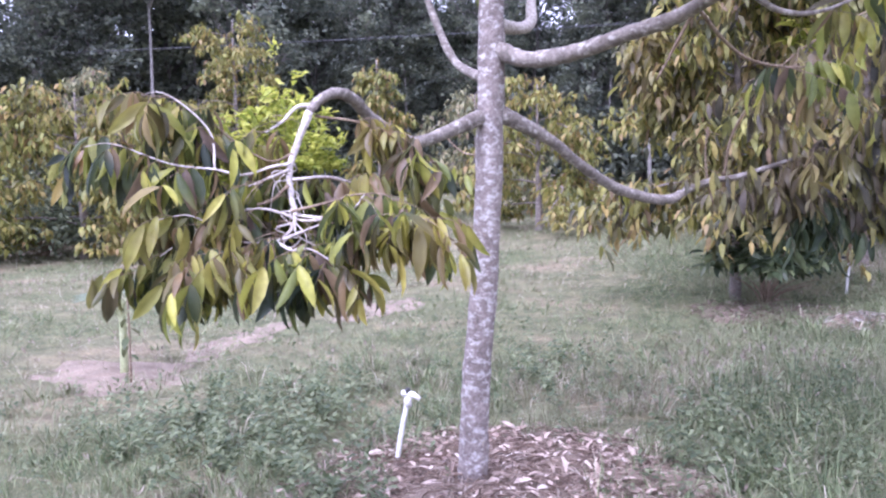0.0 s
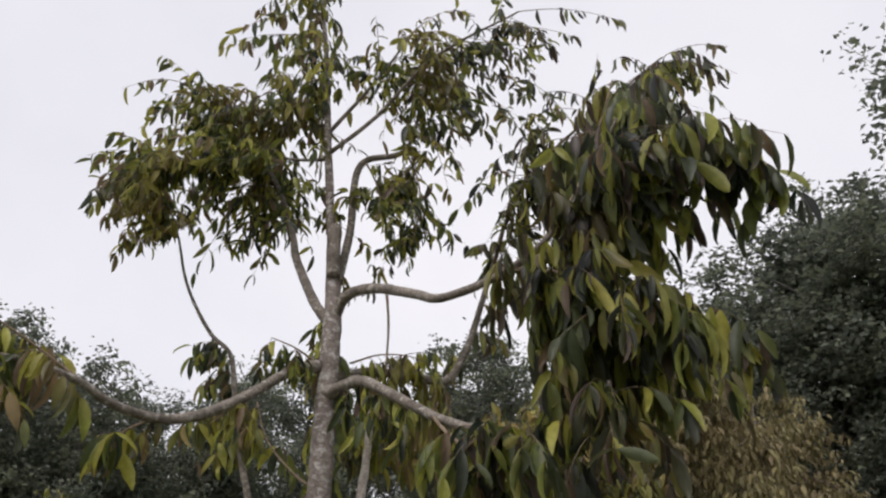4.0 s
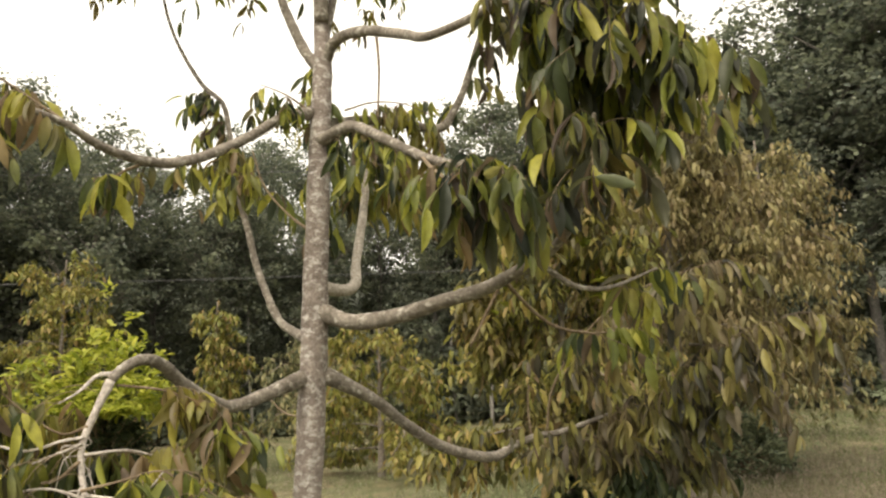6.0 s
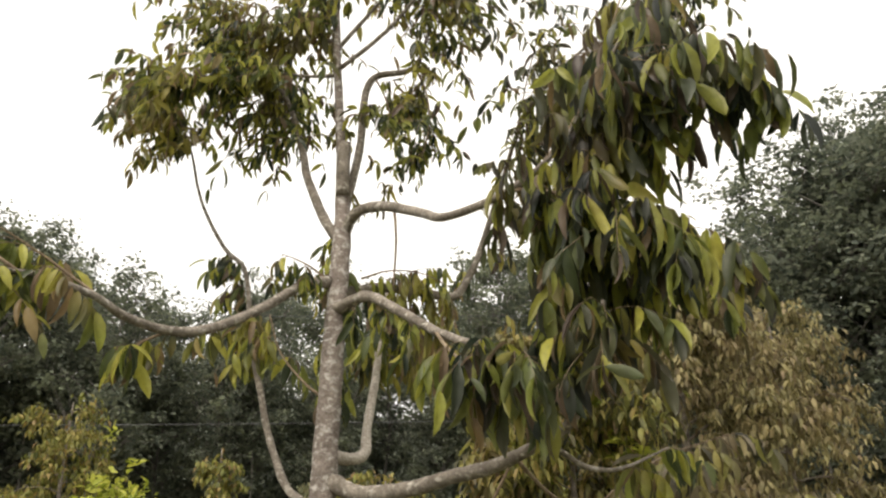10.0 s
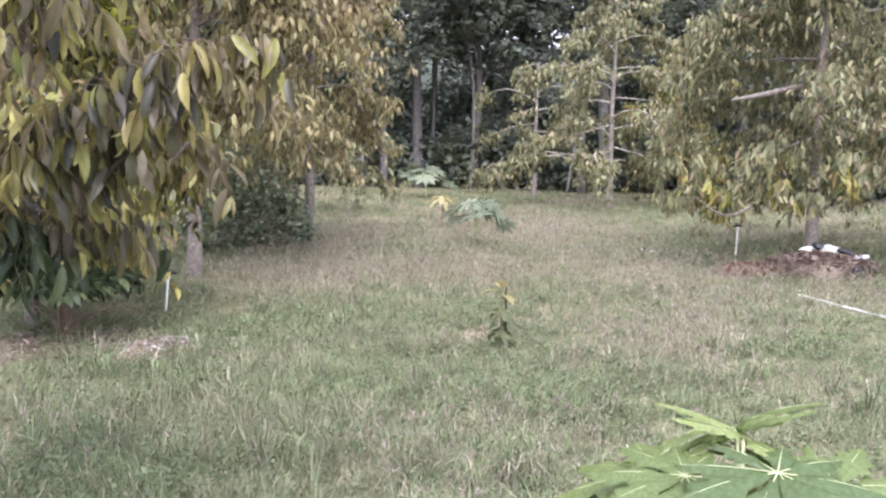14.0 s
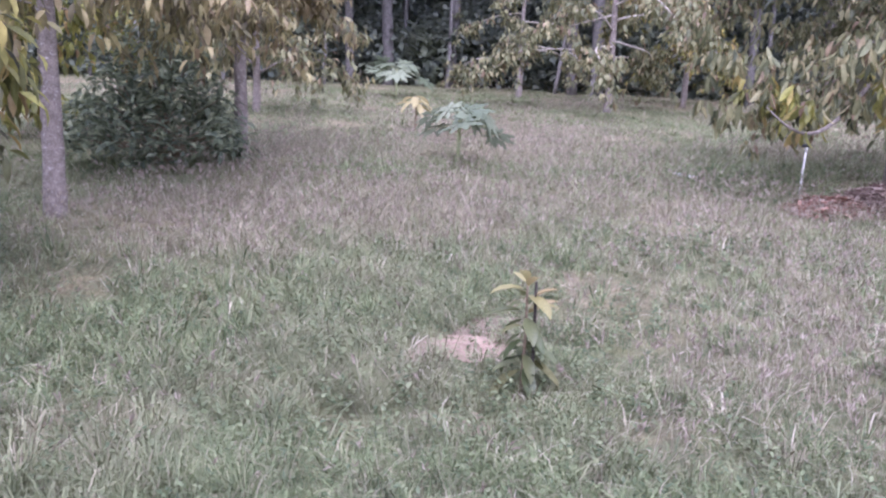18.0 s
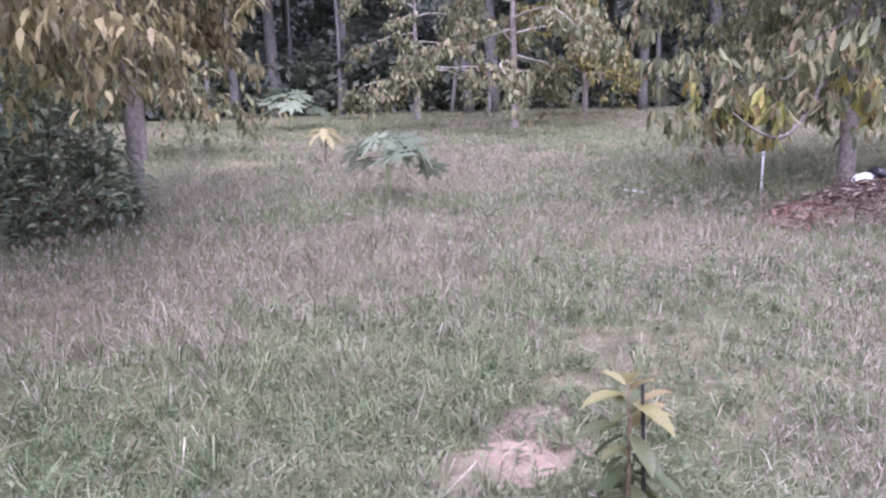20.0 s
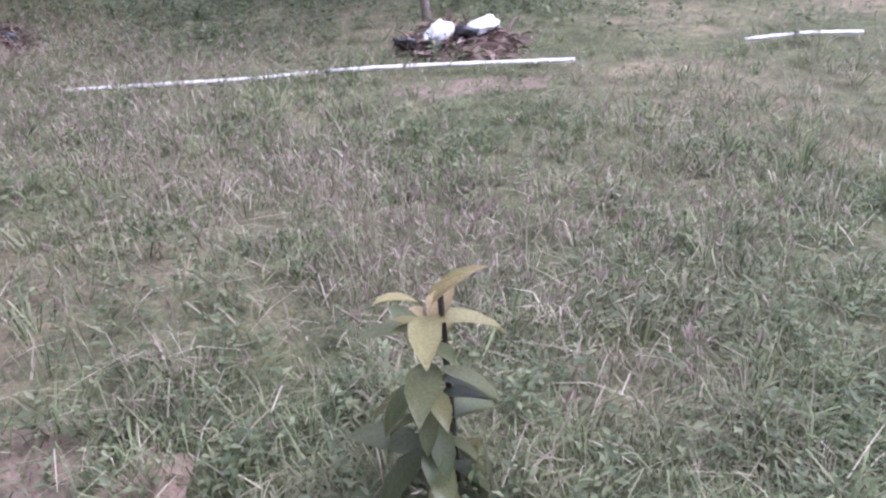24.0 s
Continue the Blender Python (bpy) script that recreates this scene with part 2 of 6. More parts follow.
MAT_STRAW = mat_leaf("dry_straw", [(0.0, (0.21, 0.15, 0.115)), (0.5, (0.4, 0.31, 0.24)), (0.85, (0.54, 0.44, 0.36)), (1.0, (0.68, 0.59, 0.5))], 0.8, 0.1)
MAT_STRAW_RED = mat_leaf("red_brown_mulch", [(0.0, (0.10, 0.07, 0.058)), (0.5, (0.22, 0.15, 0.122)), (1.0, (0.42, 0.33, 0.28))], 0.8, 0.1)
MAT_RUST = mat_leaf("rust_red_litter", [(0.0, (0.12, 0.06, 0.045)), (0.5, (0.3, 0.16, 0.115)), (1.0, (0.5, 0.33, 0.26))], 0.8, 0.1)
MAT_ASH = mat_leaf("bleached_straw", [(0.0, (0.24, 0.21, 0.17)), (1.0, (0.62, 0.57, 0.5))], 0.8, 0.1)
MAT_BARK_MAIN = mat_bark("lichen_bark", (0.16, 0.13, 0.115), (0.3, 0.255, 0.225), (0.47, 0.44, 0.41), 0.5)
MAT_BARK_LIMB = mat_bark("limb_bark", (0.125, 0.105, 0.085), (0.3, 0.265, 0.225), (0.46, 0.43, 0.38), 0.55)
MAT_BARK_PALE = mat_bark("pale_limb_bark", (0.34, 0.3, 0.25), (0.56, 0.51, 0.45))
MAT_BARK_WHITE = mat_bark("bleached_twig_bark", (0.42, 0.37, 0.33), (0.68, 0.63, 0.58))
MAT_BARK_FAR = mat_bark("far_bark", (0.14, 0.115, 0.095), (0.3, 0.26, 0.225), (0.42, 0.39, 0.37), 0.58)
MAT_BARK_SLIM = mat_bark("slim_grey_bark", (0.12, 0.11, 0.1), (0.27, 0.255, 0.235))
MAT_BARK_FOREST = mat_bark("forest_bark", (0.07, 0.065, 0.06), (0.19, 0.175, 0.16))
MAT_TWIG = mat_bark("twig_bark", (0.16, 0.11, 0.07), (0.32, 0.25, 0.17))
MAT_SOIL = mat_rough("bare_pink_soil", [(0.3, (0.2, 0.14, 0.1)), (0.7, (0.34, 0.25, 0.182))], 6, 0.95, 0.6, 45)
MAT_SOIL_DRY = mat_rough("dry_tan_soil", [(0.3, (0.15, 0.115, 0.08)), (0.7, (0.26, 0.205, 0.145))], 5, 0.95, 0.6, 45)
MAT_HUMUS = mat_rough("mulch_bed", [(0.3, (0.13, 0.096, 0.066)), (0.7, (0.25, 0.19, 0.135))], 9, 0.95, 0.8, 60)
MAT_PVC = mat_rough("white_pvc", [(0.3, (0.62, 0.61, 0.56)), (0.7, (0.8, 0.79, 0.74))], 5, 0.4, 0.05, 30)
MAT_BLACK = mat_rough("black_plastic", [(0.3, (0.015, 0.015, 0.017)), (0.7, (0.04, 0.04, 0.045))], 10, 0.4, 0.2, 40)
MAT_SACK = mat_rough("white_woven_sack", [(0.3, (0.6, 0.6, 0.6)), (0.7, (0.82, 0.82, 0.8))], 7, 0.5, 0.4, 90)
MAT_STAKE = mat_rough("dark_stake", [(0.3, (0.02, 0.016, 0.014)), (0.7, (0.06, 0.045, 0.035))], 20, 0.8, 0.3, 60)
MAT_CABLE = mat_rough("cable_sheath", [(0.3, (0.05, 0.05, 0.055)), (0.7, (0.12, 0.12, 0.13))], 3, 0.6, 0.0, 10)
MAT_PETIOLE = mat_rough("papaya_petiole", [(0.3, (0.3, 0.34, 0.16)), (0.7, (0.48, 0.5, 0.28))], 8, 0.5, 0.1, 40)


def mat_ground():
    """Turf: soil and thatch below the blades, in patches of green and straw."""
    m, n, l, b, out = nodes_of("grassy_ground")
    big = noise_node(n, l, 0.75, 3)
    r1 = ramp(n, [(0.34, (0.135, 0.15, 0.085)), (0.52, (0.195, 0.192, 0.122)), (0.67, (0.28, 0.235, 0.17)), (0.8, (0.35, 0.28, 0.21))])
    l.new(big.outputs["Fac"], r1.inputs[0])
    mid = noise_node(n, l, 5.0, 6, 0.7)
    r2 = ramp(n, [(0.25, (0.5, 0.5, 0.5)), (0.5, (1.0, 1.0, 1.0)), (0.78, (1.6, 1.5, 1.4))])
    l.new(mid.outputs["Fac"], r2.inputs[0])
    fine = noise_node(n, l, 45, 6, 0.7)
    r3 = ramp(n, [(0.3, (0.55, 0.6, 0.5)), (0.7, (1.35, 1.3, 1.2))])
    l.new(fine.outputs["Fac"], r3.inputs[0])
    a = n.new("ShaderNodeMixRGB")
    a.blend_type, a.inputs[0].default_value = "MULTIPLY", 1
    c = n.new("ShaderNodeMixRGB")
    c.blend_type, c.inputs[0].default_value = "MULTIPLY", 1
    l.new(r1.outputs[0], a.inputs[1])
    l.new(r2.outputs[0], a.inputs[2])
    l.new(a.outputs[0], c.inputs[1])
    l.new(r3.outputs[0], c.inputs[2])
    l.new(c.outputs[0], b.inputs["Base Color"])
    b.inputs["Roughness"].default_value = 0.95
    b.inputs["Specular IOR Level"].default_value = 0.1
    bp = n.new("ShaderNodeBump")
    bp.inputs["Strength"].default_value, bp.inputs["Distance"].default_value = 0.9, 0.05
    l.new(fine.outputs["Fac"], bp.inputs["Height"])
    l.new(bp.outputs[0], b.inputs["Normal"])
    return m


MAT_GROUND = mat_ground()


# ---- geometry helpers ----
def grid_noise(x, y, s, k=0.0):
    """A smooth cheap swell made of a few waves."""
    return (np.sin(x * s + 1.3 + k) * np.cos(y * s * 1.21 - 0.7 + k) + 0.5 * np.sin(x * s * 2.3 - y * s * 1.7 + 2.1 + k)
            + 0.3 * np.cos(x * s * 3.9 + y * s * 4.3 + k)) / 1.8


LATTICE = np.random.default_rng(77).random((128, 128))


def swell(x, y, s, k=0):
    """Uneven patches, about 1 / s metres across, between -1 and 1, that never repeat in view."""
    total = 0.0
    for o, a in ((1.0, 1.0), (2.13, 0.5), (4.41, 0.28)):
        X, Y = (0.8 * x + 0.6 * y) * s * o + 17.3 * k + 40, (0.8 * y - 0.6 * x) * s * o + 9.1 * k + 40
        i, j = np.floor(X).astype(int), np.floor(Y).astype(int)
        u, v = X - i, Y - j
        u, v = u * u * (3 - 2 * u), v * v * (3 - 2 * v)
        g = lambda p, q: LATTICE[p % 128, q % 128]
        total = total + a * ((g(i, j) * (1 - u) + g(i + 1, j) * u) * (1 - v) + (g(i, j + 1) * (1 - u) + g(i + 1, j + 1) * u) * v - 0.5)
    return total / 0.6


def gz(x, y):
    """The ground's height: level round the first tree, rising gently away and to the bank."""
    x, y = np.asarray(x, float), np.asarray(y, float)
    s = 0.55 * x + 0.83 * y
    rise = 0.042 * np.logaddexp(0, (s - 7) / 1.5) * 1.5
    rise = 2.6 * np.tanh(rise / 2.6)
    bank = 0.2 * np.logaddexp(0, (x - 15) / 1.5) * 1.5 / (1 + np.exp((y - 12.5) / 1.5))
    bank = 6.0 * np.tanh(bank / 6.0)
    far = np.clip((np.hypot(x - 4, y - 4) - 90) / 60, 0, 1)
    return (rise + bank) * (1 - far) + 0.035 * grid_noise(x, y, 0.9)


def mesh_of(name, v, f, smooth=False):
    """A mesh from an array of places and one of faces with the same number of corners."""
    v, f = np.asarray(v, np.float32), np.asarray(f, np.int32)
    me = bpy.data.meshes.new(name)
    n, k = f.shape
    me.vertices.add(len(v))
    me.vertices.foreach_set("co", v.ravel())
    me.loops.add(n * k)
    me.loops.foreach_set("vertex_index", f.ravel())
    me.polygons.add(n)
    me.polygons.foreach_set("loop_start", np.arange(0, n * k, k, dtype=np.int32))
    if smooth:
        me.polygons.foreach_set("use_smooth", np.ones(n, bool))
    me.update(calc_edges=True)
    return me


def put(name, me, material, parent=None, label=""):
    if not me.materials:
        me.materials.append(material)
    ob = new(name, me)
    if parent:
        ob.parent = parent
    if label:
        ob["label"] = label
    return ob


def thing(name, x, y, z, label, category, group="", kind=""):
    ob = new(name)
    ob.empty_display_size = 0.1
    ob.location = (x, y, z)
    return tagged(ob, label, category, group, kind)


def smooth_path(pts, per=5):
    """A Catmull-Rom curve through the points; each is (x, y, z, radius)."""
    p = np.array(pts, float)
    if len(p) < 3:
        t = np.linspace(0, 1, per + 1)[:, None]
        return p[0] * (1 - t) + p[1] * t
    q = np.vstack([2 * p[0] - p[1], p, 2 * p[-1] - p[-2]])
    out = []
    for i in range(1, len(q) - 2):
        for t in np.linspace(0, 1, per, endpoint=False):
            a, b, c, d = q[i - 1], q[i], q[i + 1], q[i + 2]
            out.append(0.5 * (2 * b + (c - a) * t + (2 * a - 5 * b + 4 * c - d) * t * t + (3 * b - a - 3 * c + d) * t ** 3))
    out.append(p[-1])
    return np.array(out)


def tube(pts, sides=8, per=5, rough=0.0, rng=None, straight=False):
    """Places and faces of a round, tapering limb along the points."""
    c = np.array(pts, float) if straight else smooth_path(pts, per)
    n = len(c)
    t = np.gradient(c[:, :3], axis=0)
    t /= np.linalg.norm(t, axis=1)[:, None] + 1e-9
    up = np.where(np.abs(t[:, 2:3]) > 0.9, np.array([[1.0, 0, 0]]), np.array([[0, 0, 1.0]]))
    u = np.cross(t, up)
    u /= np.linalg.norm(u, axis=1)[:, None] + 1e-9
    for i in range(1, n):
        w = u[i - 1] - t[i] * (u[i - 1] @ t[i])
        u[i] = w / (np.linalg.norm(w) + 1e-9)
    w = np.cross(t, u)
    a = np.linspace(0, 2 * np.pi, sides, endpoint=False)
    r = np.maximum(c[:, 3], 0.0005)[:, None] * np.ones((1, sides))
    if rough and rng is not None:
        r = r * (1 + rough * (rng.random((n, sides)) - 0.5))
    v = c[:, None, :3] + r[..., None] * (np.cos(a)[None, :, None] * u[:, None] + np.sin(a)[None, :, None] * w[:, None])
    v = np.vstack([v.reshape(-1, 3), c[0, :3], c[-1, :3]])
    i, j = np.meshgrid(np.arange(n - 1), np.arange(sides), indexing="ij")
    k = (j + 1) % sides
    f = np.stack([i * sides + j, i * sides + k, (i + 1) * sides + k, (i + 1) * sides + j], -1).reshape(-1, 4)
    jj, kk = np.arange(sides), (np.arange(sides) + 1) % sides
    e0 = np.stack([kk, jj, np.full(sides, n * sides), np.full(sides, n * sides)], -1)
    e1 = np.stack([(n - 1) * sides + jj, (n - 1) * sides + kk, np.full(sides, n * sides + 1), np.full(sides, n * sides + 1)], -1)
    return v, f, e0[:, :3], e1[:, :3]


def tube_mesh(name, pts, sides=8, per=5, rough=0.0, rng=None):
    v, f, e0, e1 = tube(pts, sides, per, rough, rng)
    tri = np.vstack([f[:, [0, 1, 2]], f[:, [0, 2, 3]], e0, e1])
    return mesh_of(name, v, tri, smooth=True)


def join_tubes(name, many, sides=4, per=3):
    vs, fs, base = [], [], 0
    for pts in many:
        v, f, e0, e1 = tube(pts, sides, per)
        vs.append(v)
        fs.append(np.vstack([f[:, [0, 1, 2]], f[:, [0, 2, 3]]]) + base)
        base += len(v)
    return mesh_of(name, np.vstack(vs), np.vstack(fs), smooth=True)


LEAF_V = np.array([(0, 0, 0), (0.12, 0.24, 0.05), (0.13, 0, 0), (0.12, -0.24, 0.05), (0.36, 0.43, 0.08), (0.37, 0, 0), (0.36, -0.43, 0.08),
                   (0.64, 0.41, 0.03), (0.65, 0, -0.05), (0.64, -0.41, 0.03), (0.86, 0.22, -0.06), (0.86, 0, -0.12), (0.86, -0.22, -0.06), (1.0, 0, -0.2)])
LEAF_F = np.array([(0, 2, 1), (0, 3, 2)] + [t for k in (1, 4, 7) for t in ((k, k + 1, k + 4), (k, k + 4, k + 3), (k + 1, k + 2, k + 5), (k + 1, k + 5, k + 4))] + [(10, 11, 13), (11, 12, 13)])
FAR_V = np.array([(0, 0, 0), (0.45, 0.5, 0.08), (0.5, 0, -0.03), (0.45, -0.5, 0.08), (1.0, 0, -0.15)])
FAR_F = np.array([(0, 2, 1), (0, 3, 2), (1, 2, 4), (2, 3, 4)])


MID_V = np.array([(0, 0, 0), (0.3, 0.43, 0.07), (0.3, 0, 0), (0.3, -0.43, 0.07), (0.68, 0.37, 0.0), (0.69, 0, -0.06), (0.68, -0.37, 0.0), (1.0, 0, -0.19)])
MID_F = np.array([(0, 2, 1), (0, 3, 2), (1, 2, 5), (1, 5, 4), (2, 3, 6), (2, 6, 5), (4, 5, 7), (5, 6, 7)])
CLUMP_V = np.array([(0, 0, 0), (0.5, 0.5, 0.08), (1.0, 0, -0.12), (0.5, -0.5, 0.08)])
CLUMP_F = np.array([(0, 2, 1), (0, 3, 2)])


def unit(a):
    return a / (np.linalg.norm(a, axis=-1, keepdims=True) + 1e-9)


def leaf_frames(d, nrm):
    d = unit(d)
    y = unit(np.cross(nrm, d))
    return d, y, np.cross(d, y)


def leaves_mesh(name, pos, d, nrm, length, width, far=False):
    """All leaves in one mesh: places, the way each hangs, its face, its length and width."""
    tv, tf = (CLUMP_V, CLUMP_F) if far == "clump" else (MID_V, MID_F) if far == "mid" else (FAR_V, FAR_F) if far else (LEAF_V, LEAF_F)
    d, y, z = leaf_frames(d, nrm)
    v = (pos[:, None] + tv[None, :, 0, None] * length[:, None, None] * d[:, None] + tv[None, :, 1, None] * width[:, None, None] * y[:, None]
         + tv[None, :, 2, None] * length[:, None, None] * z[:, None])
    f = tf[None] + (np.arange(len(pos)) * len(tv))[:, None, None]
    return mesh_of(name, v.reshape(-1, 3), f.reshape(-1, 3))


def spray(rng, origin, heading, length, n, size, droop=0.5, hang=1.0):
    """A drooping twig with leaves hanging from both its sides. Returns the twig's points and the leaves."""
    h = unit(np.asarray(heading, float))
    steps = np.linspace(0, 1, 4)
    sag = np.array([0, 0, -1.0]) * droop * length
    curve = np.asarray(origin, float) + h * length * steps[:, None] + sag * (steps ** 2)[:, None]
    u = np.sort(rng.uniform(0.1, 1.0, n))
    pos = np.asarray(origin, float) + h * length * u[:, None] + sag * (u ** 2)[:, None]
    side = unit(np.cross(h, (0, 0, 1.0)) + 1e-6)
    sgn = np.where(np.arange(n) % 2, 1.0, -1.0)[:, None]
    d = np.array([0, 0, -1.0]) * hang * rng.uniform(0.55, 1.7, (n, 1)) + side * sgn * rng.uniform(0.05, 0.7, (n, 1)) + h * rng.uniform(-0.2, 0.6, (n, 1)) + rng.normal(0, 0.24, (n, 3))
    nrm = side * sgn * rng.uniform(0.3, 1, (n, 1)) + h * rng.uniform(-0.6, 0.9, (n, 1)) + np.array([0, 0, 0.4]) + rng.normal(0, 0.25, (n, 3))
    ln = size * rng.uniform(0.6, 1.25, n)
    r = max(0.0016, 0.007 * length)
    twig = [(*p, r * (1 - 0.8 * s)) for p, s in zip(curve, steps)]
    return twig, (pos, d, nrm, ln)


def gather(bits):
    return [np.concatenate([b[i] for b in bits]) for i in range(4)]


# ---- the ground ----
def ground():
    r = np.concatenate([np.linspace(0, 30, 61), 30 * (1.09 ** np.arange(1, 62))])
    a = np.linspace(0, 2 * np.pi, 160, endpoint=False)
    rr, aa = np.meshgrid(r, a, indexing="ij")
    x, y = 5 + rr * np.cos(aa), 6 + rr * np.sin(aa)
    v = np.stack([x, y, gz(x, y)], -1).reshape(-1, 3)
    i, j = np.meshgrid(np.arange(len(r) - 1), np.arange(160), indexing="ij")
    k = (j + 1) % 160
    f = np.stack([i * 160 + j, (i + 1) * 160 + j, (i + 1) * 160 + k, i * 160 + k], -1).reshape(-1, 4)
    ob = put("ground", mesh_of("ground", v, f, smooth=True), MAT_GROUND)
    tagged(ob, "rough grassy orchard ground, green and straw-coloured", "ground", kind="structure")


ground()


# ---- the durian tree in front ----
def along(pts, t):
    c = np.array(pts, float)[:, :3]
    s = np.r_[0, np.cumsum(np.linalg.norm(np.diff(c, axis=0), axis=1))]
    return np.array([np.interp(t * s[-1], s, c[:, i]) for i in range(3)])


def single_leaf_mesh(name):
    return mesh_of(name, LEAF_V * np.array([1, 0.3, 1]), LEAF_F)


def main_tree():
    rng = np.random.default_rng(5)
    tree = thing("durian_tree", 1.36, 2.6, 0.0, "young durian tree with grey lichen-spotted trunk and drooping boughs", "tree", "durian trees")
    off = np.array([1.36, 2.6, 0.0])

    def limb(name, pts, mat=MAT_BARK_LIMB, sides=10, per=6, label=""):
        p = [(x - off[0], y - off[1], z, r) for x, y, z, r in pts]
        return put(name, tube_mesh(name, p, sides, per, 0.14, rng), mat, tree, label)

    trunk = [(1.35, 2.6, -0.06, 0.085), (1.36, 2.6, 0.1, 0.068), (1.38, 2.6, 0.5, 0.062), (1.43, 2.6, 1.0, 0.06), (1.465, 2.6, 1.65, 0.058), (1.485, 2.6, 2.32, 0.052),
             (1.495, 2.62, 2.74, 0.048), (1.50, 2.65, 3.12, 0.042), (1.475, 2.68, 3.5, 0.025), (1.43, 2.69, 4.1, 0.02), (1.39, 2.7, 4.75, 0.015), (1.33, 2.7, 5.3, 0.012)]
    limb("sawn_stub", [(1.495, 2.645, 3.3, 0.034), (1.497, 2.64, 3.45, 0.033), (1.5, 2.64, 3.57, 0.031), (1.5, 2.64, 3.585, 0.022)], MAT_BARK_LIMB, 12, 4, "dark sawn-off stub of the old leader")
    limb("trunk", trunk, MAT_BARK_MAIN, 14, 8, "grey trunk blotched with pale lichen")
    L = {}
    L["low_left"] = [(1.434, 2.57, 1.663, 0.036), (1.346, 2.42, 1.605, 0.027), (1.257, 2.24, 1.552, 0.0245), (1.215, 2.1, 1.574, 0.024), (1.173, 1.95, 1.635, 0.0225), (1.164, 1.82, 1.689, 0.021), (1.15, 1.71, 1.702, 0.019), (1.13, 1.62, 1.672, 0.0165), (1.119, 1.57, 1.634, 0.0145)]
    drop = [(1.119, 1.57, 1.634, 0.0145), (1.089, 1.55, 1.549, 0.012), (1.061, 1.53, 1.451, 0.0105), (1.069, 1.52, 1.362, 0.0095), (1.085, 1.51, 1.3, 0.0085), (1.066, 1.5, 1.252, 0.007), (1.022, 1.49, 1.221, 0.005)]
    L["low_right"] = [(1.5, 2.62, 1.68, 0.036), (1.68, 2.8, 1.57, 0.026), (1.8, 3.0, 1.45, 0.025), (1.96, 3.2, 1.33, 0.026), (2.17, 3.4, 1.27, 0.026), (2.28, 3.5, 1.32, 0.021), (2.4, 3.55, 1.36, 0.018), (2.54, 3.6, 1.38, 0.015), (2.78, 3.55, 1.46, 0.011), (3.0, 3.45, 1.6, 0.008), (3.25, 3.35, 1.76, 0.006), (3.5, 3.34, 1.88, 0.004), (3.68, 3.36, 1.9, 0.002)]
    L["mid_right"] = [(1.5, 2.6, 1.94, 0.044), (1.62, 2.55, 1.89, 0.034), (1.74, 2.48, 1.878, 0.035), (1.9, 2.38, 1.89, 0.031), (2.06, 2.28, 1.92, 0.028), (2.22, 2.15, 1.94, 0.025), (2.36, 2.0, 1.98, 0.021), (2.46, 1.9, 2.02, 0.018), (2.54, 1.8, 2.1, 0.014), (2.59, 1.65, 2.23, 0.010), (2.6, 1.5, 2.35, 0.006)]
    L["mid_right_side"] = [(2.42, 1.94, 2.0, 0.011), (2.48, 1.96, 1.95, 0.010), (2.56, 2.0, 1.91, 0.009), (2.68, 2.1, 1.92, 0.007), (2.87, 2.3, 2.01, 0.004)]
    L["stub"] = [(1.5, 2.62, 2.05, 0.03), (1.56, 2.75, 2.05, 0.027), (1.60, 2.84, 2.09, 0.027), (1.585, 2.95, 2.22, 0.022), (1.59, 3.1, 2.48, 0.021), (1.59, 3.25, 2.8, 0.018), (1.6, 3.35, 3.1, 0.01)]
    L["back"] = [(1.44, 2.62, 1.83, 0.027), (1.33, 2.74, 1.88, 0.02), (1.24, 2.8, 1.96, 0.019), (1.12, 2.9, 2.19, 0.017), (1.05, 2.95, 2.4, 0.016), (0.98, 2.95, 2.66, 0.015), (0.94, 2.97, 2.91, 0.014), (0.89, 3.0, 3.08, 0.012), (0.78, 3.0, 3.19, 0.011), (0.66, 3.0, 3.39, 0.009), (0.59, 3.0, 3.56, 0.008), (0.52, 3.0, 3.81, 0.006), (0.41, 2.95, 4.08, 0.004), (0.3, 2.9, 4.22, 0.002)]
    L["high_left"] = [(1.46, 2.6, 2.84, 0.03), (1.36, 2.5, 2.79, 0.024), (1.25, 2.35, 2.65, 0.022), (1.13, 2.1, 2.49, 0.021), (1.03, 1.95, 2.44, 0.019), (0.95, 1.75, 2.44, 0.016), (0.89, 1.6, 2.48, 0.013), (0.75, 1.4, 2.5, 0.008), (0.5, 1.25, 2.46, 0.004)]
    L["high_right"] = [(1.5, 2.6, 2.7, 0.032), (1.67, 2.45, 2.71, 0.024), (1.84, 2.25, 2.58, 0.021), (2.02, 2.05, 2.43, 0.018), (2.15, 1.85, 2.33, 0.015), (2.23, 1.7, 2.28, 0.011), (2.34, 1.45, 2.17, 0.005)]
    L["high_back"] = [(1.51, 2.66, 2.8, 0.028), (1.66, 2.9, 2.9, 0.024), (1.84, 3.0, 2.9, 0.024), (2.0, 3.0, 2.87, 0.022), (2.08, 3.0, 2.97, 0.019), (2.14, 3.0, 3.1, 0.017), (2.25, 2.95, 3.4, 0.014), (2.45, 2.8, 3.85, 0.010), (2.9, 2.8, 4.3, 0.007), (3.3, 2.9, 4.7, 0.004)]
    L["left_fork"] = [(1.49, 2.65, 3.06, 0.03), (1.42, 2.67, 3.16, 0.025), (1.36, 2.7, 3.28, 0.023), (1.28, 2.75, 3.47, 0.021), (1.23, 2.8, 3.66, 0.018), (1.1, 2.85, 4.02, 0.013), (0.8, 2.85, 4.5, 0.006)]
